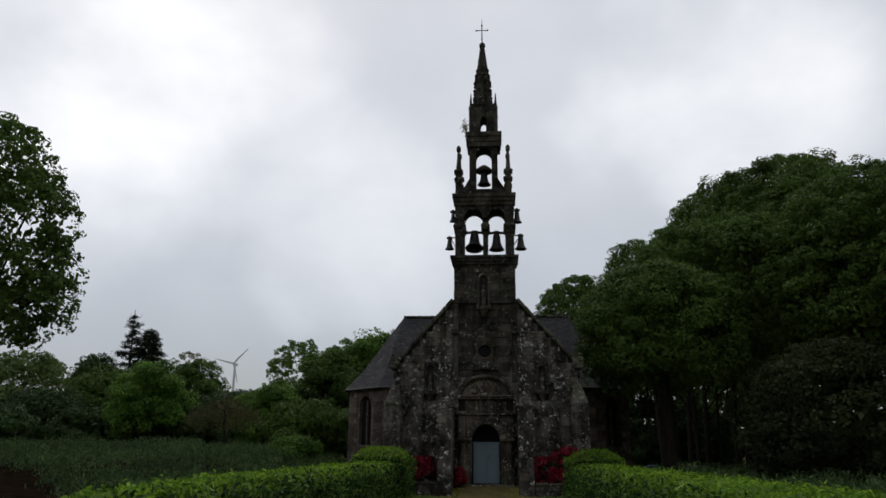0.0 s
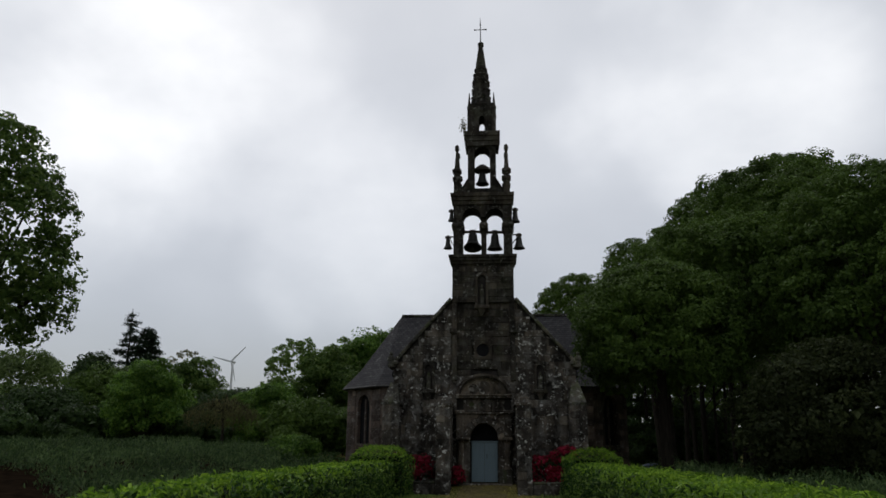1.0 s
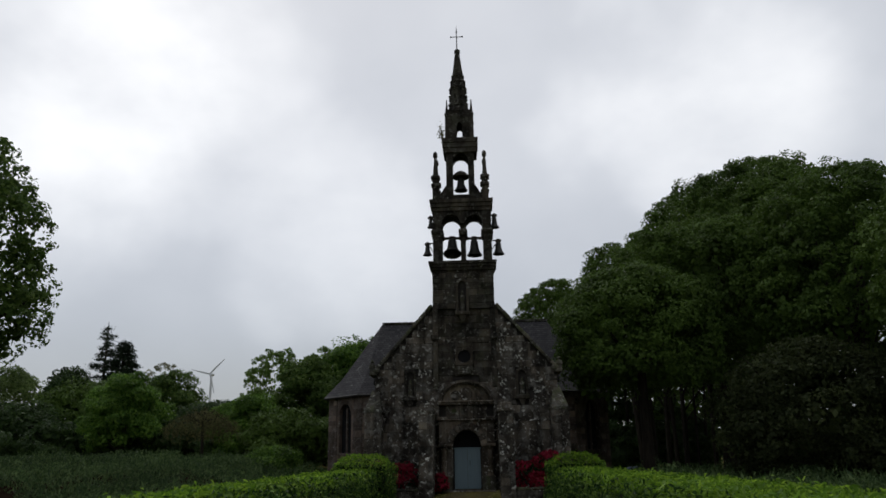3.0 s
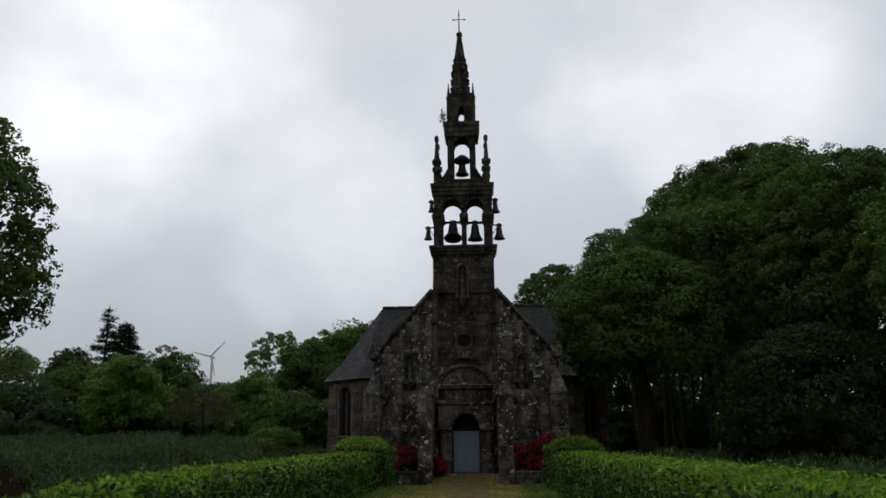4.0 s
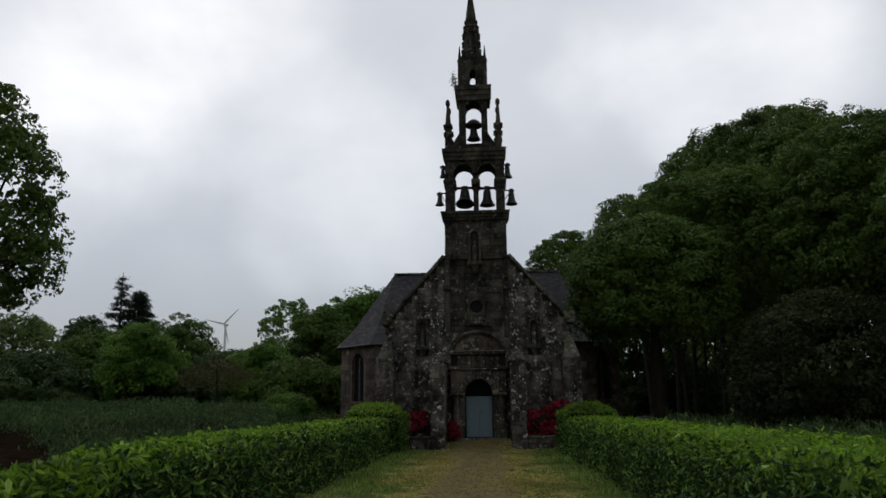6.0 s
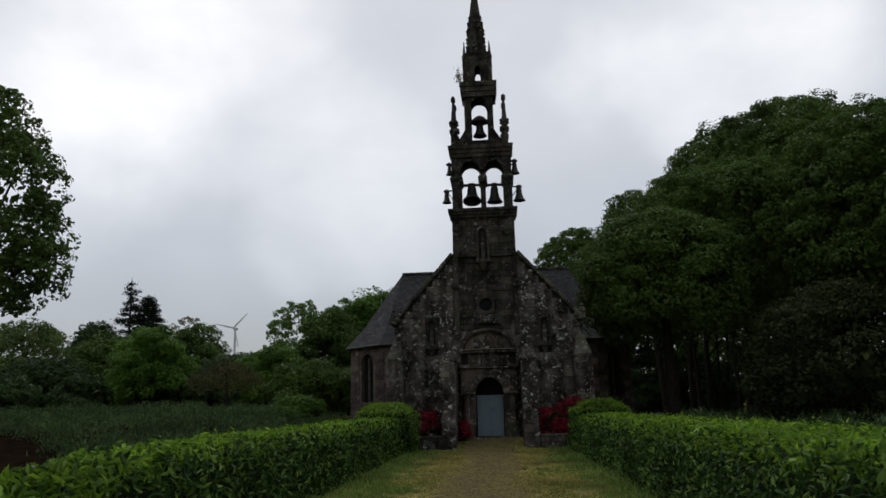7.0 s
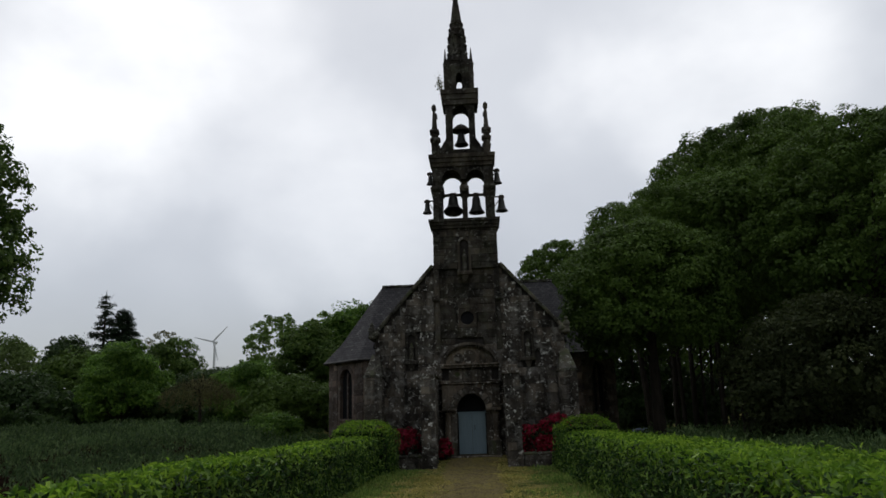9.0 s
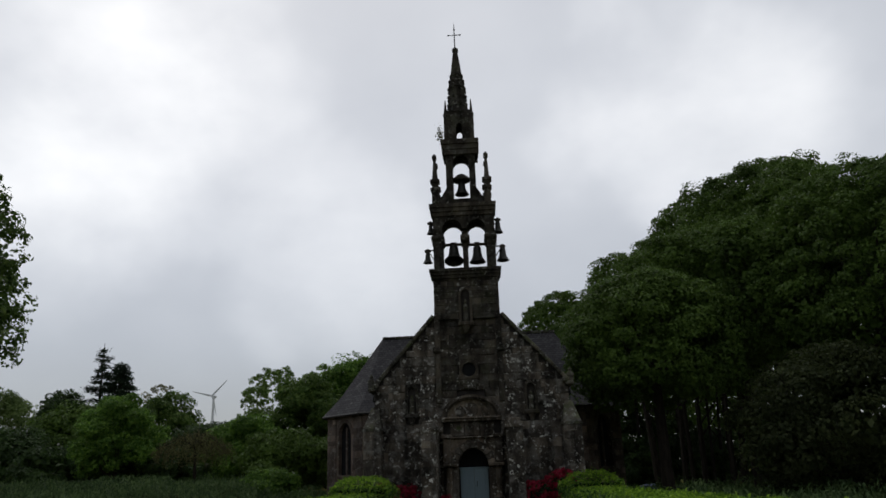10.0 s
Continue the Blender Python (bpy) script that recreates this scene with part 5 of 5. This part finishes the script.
def edge_of(a, b):
    """How far a place lies outside the worn edge of the path."""
    return abs(a - 0.03) - 0.92 - 0.4 * noise.noise((a * 0.8, b * 0.6, 6)) - 0.2 * noise.noise((a * 3, b * 2.5, 2))


herb_strip("verge_grass", "short green verge grass between path and hedges", 60000, (-3.15, 3.15), (-27, -1.9), 0.085, 74, GRASS, lambda a, b, r: r.random() < min(1.0, max(0.0, edge_of(a, b) * 0.85 - 0.36 + 1.1 * noise.noise((a * 1.1, b * 0.7, 31)) + 0.5 * noise.noise((a * 3.0, b * 2.2, 8)))), 0.012)
herb_strip("dry_grass", "dry yellowish grass along the edges of the path", 62000, (-2.2, 2.2), (-27, -1.0), 0.06, 76, STRAW, lambda a, b, r: edge_of(a, b) > -0.15 and r.random() < 1.0 - 0.66 * edge_of(a, b) + 1.2 * noise.noise((a * 1.0, b * 0.6, 17)) + 0.5 * noise.noise((a * 3.4, b * 2.0, 4)), 0.02)
herb_strip("path_grass", "sparse mossy grass creeping over the gravel path", 12000, (-1.4, 1.4), (-27, -0.2), 0.03, 75, STRAW, lambda a, b, r: r.random() < noise.noise((a * 1.5, b * 0.5, 9)) + max(0.0, min(0.75, (b + 12) * 0.12)) + 0.6 * (abs(a) > 0.8) - 0.15, 0.012)
herb_strip("weed_tuft", "taller grass tufts at the foot of the hedges and walls", 26000, (-3.3, 3.3), (-25, -2.0), 0.17, 77, GRASS, lambda a, b, r: abs(a) > 2.2 + 0.5 * noise.noise((a, b * 0.8, 5)) and noise.noise((a * 2, b * 1.4, 12)) > 0.08, 0.012)


def pebbles():
    """Loose gravel on the path: flattened eight-sided stones."""
    rng = np.random.default_rng(88)
    n = 7000
    x, y = rng.normal(0.02, 0.5, n), -27 + 26 * rng.uniform(0, 1, n) ** 1.2
    z = np.array([ground_z(a, b) for a, b in zip(x, y)]) + 0.014
    r = rng.uniform(0.006, 0.022, n)
    ang = rng.uniform(0, 6.283, n)
    ca, sa = np.cos(ang), np.sin(ang)
    corners = np.array([(1, 0, 0), (0, 0.75, 0), (-1, 0, 0), (0, -0.75, 0), (0, 0, 0.6), (0, 0, -0.6)])
    V = np.stack([np.stack([x + r * (c[0] * ca - c[1] * sa), y + r * (c[0] * sa + c[1] * ca), z + r * c[2]], 1) for c in corners], 1).reshape(-1, 3)
    F = np.concatenate([np.arange(n)[:, None] * 6 + np.array(q) for q in ((0, 1, 4), (1, 2, 4), (2, 3, 4), (3, 0, 4), (1, 0, 5), (2, 1, 5), (3, 2, 5), (0, 3, 5))], 1).reshape(-1, 3)
    me = bpy.data.meshes.new("gravel")
    me.from_pydata(V.tolist(), [], F.tolist())
    me.materials.append(GRAVEL)
    tagged(new("gravel", me), "loose brown gravel scattered on the path", "gravel", kind="stuff")


GRAVEL = leaf_mat("gravel_stone", (0.05, 0.036, 0.022), (0.11, 0.085, 0.055), (0.22, 0.18, 0.13), 0.9, 0.0, 3.0)
pebbles()

# ---- far wind turbine ----
turbine = thing("wind_turbine", (-151, 382, 0), "distant white wind turbine above the trees", "wind turbine")
bm = bmesh.new()
tube(bm, [(0, 0, 0), (0, 0, 48)], [1.1, 0.6], 12)
part("tower", bm, WHITE, turbine)
bm = bmesh.new()
tube(bm, [(0, 2.6, 48.4), (0, -2.2, 48.4)], [0.85, 0.75], 10)
nacelle = part("nacelle", bm, WHITE, turbine)
for a in (46, 166, 286):
    bm = bmesh.new()
    c, s = math.cos(radians(a)), math.sin(radians(a))
    prism(bm, [(-0.3, 0), (-0.65, 2.2), (-0.15, 11.5), (0.1, 11.5), (0.4, 2.2), (0.3, 0)], -0.15, 0.15)
    bl = part("blade", bm, WHITE, turbine)
    bl.location, bl.rotation_euler = (0, -2.6, 48.4), (0, radians(90 - a), 0)

# covered pile under the trees
pile = thing("covered_pile", (9.0, 12, 0), "small pile under a blue-grey sheet near the trees", "pile")
bm = bmesh.new()
frustum(bm, [(0.7, 0.45, 0), (0.68, 0.42, 0.5), (0.5, 0.3, 0.85), (0.2, 0.12, 0.95)])
part("sheet", bm, BLUE, pile)


# ---- masonry ----
for item in LATER:
    parent, meshes, spans, z0, z1, y, depth, skip = item[:8]
    turn, origin = item[8:] if len(item) > 8 else (0.0, (0, 0))
    if parent.name.startswith("facade"):
        courses(parent, meshes, spans, z0, z1, y, depth, (0.26, 0.4), (0.4, 0.95), skip, turn, origin)
    elif parent.name.startswith("transept"):
        courses(parent, meshes, spans, z0, z1, y, depth, (0.26, 0.36), (0.35, 0.7), skip, turn, origin)
    else:
        courses(parent, meshes, spans, z0, z1, y, depth, (0.22, 0.36), (0.24, 0.5), skip, turn, origin)

# ---- single leaves that stand out of the nearest hedge stretches ----
LEAFM = []
lr = random.Random(17)
for k in range(4):
    bm = bmesh.new()
    w = 0.17 + 0.03 * k
    v = [bm.verts.new(p) for p in ((0, 0, 0), (w * 0.7, 0.3, 0.05), (w, 0.55, 0.04), (0, 1, -0.08), (-w, 0.55, 0.04), (-w * 0.7, 0.3, 0.05), (0, 0.5, 0))]
    for f in ((0, 1, 6), (1, 2, 6), (2, 3, 6), (3, 4, 6), (4, 5, 6), (5, 0, 6)):
        bm.faces.new([v[i] for i in f])
    LEAFM.append(mesh_of("leaf", bm, LAUREL if k < 2 else LIT_SHOOT))
for hd, sx, y0, y1 in ((LONG_HEDGES[0], -1, -23.2, -18.0), (LONG_HEDGES[1], 1, -25.0, -19.0)):
    for k in range(220):
        y, top = lr.uniform(y0, y1), lr.random() < 0.45
        ob = new("leaf", LEAFM[lr.randrange(2) + (2 if top else 0)])
        x = sx * (lr.uniform(3.2, 3.8) if top else 3.02)
        if sx < 0 and y < -23.5:
            x += 0.5 * (-23.5 - y) / 2.1
        ob.location = (x, y, lr.uniform(1.2, 1.27) if top else lr.uniform(0.3, 1.1))
        ob.rotation_euler = (lr.uniform(-0.2, 0.9) if top else lr.uniform(-1.2, 0.3), lr.uniform(-0.5, 0.5), lr.uniform(0, 6.28) if top else (sx * 1.57 + lr.uniform(-1.0, 1.0)))
        ob.scale = [lr.uniform(0.08, 0.115)] * 3
        ob.parent = hd
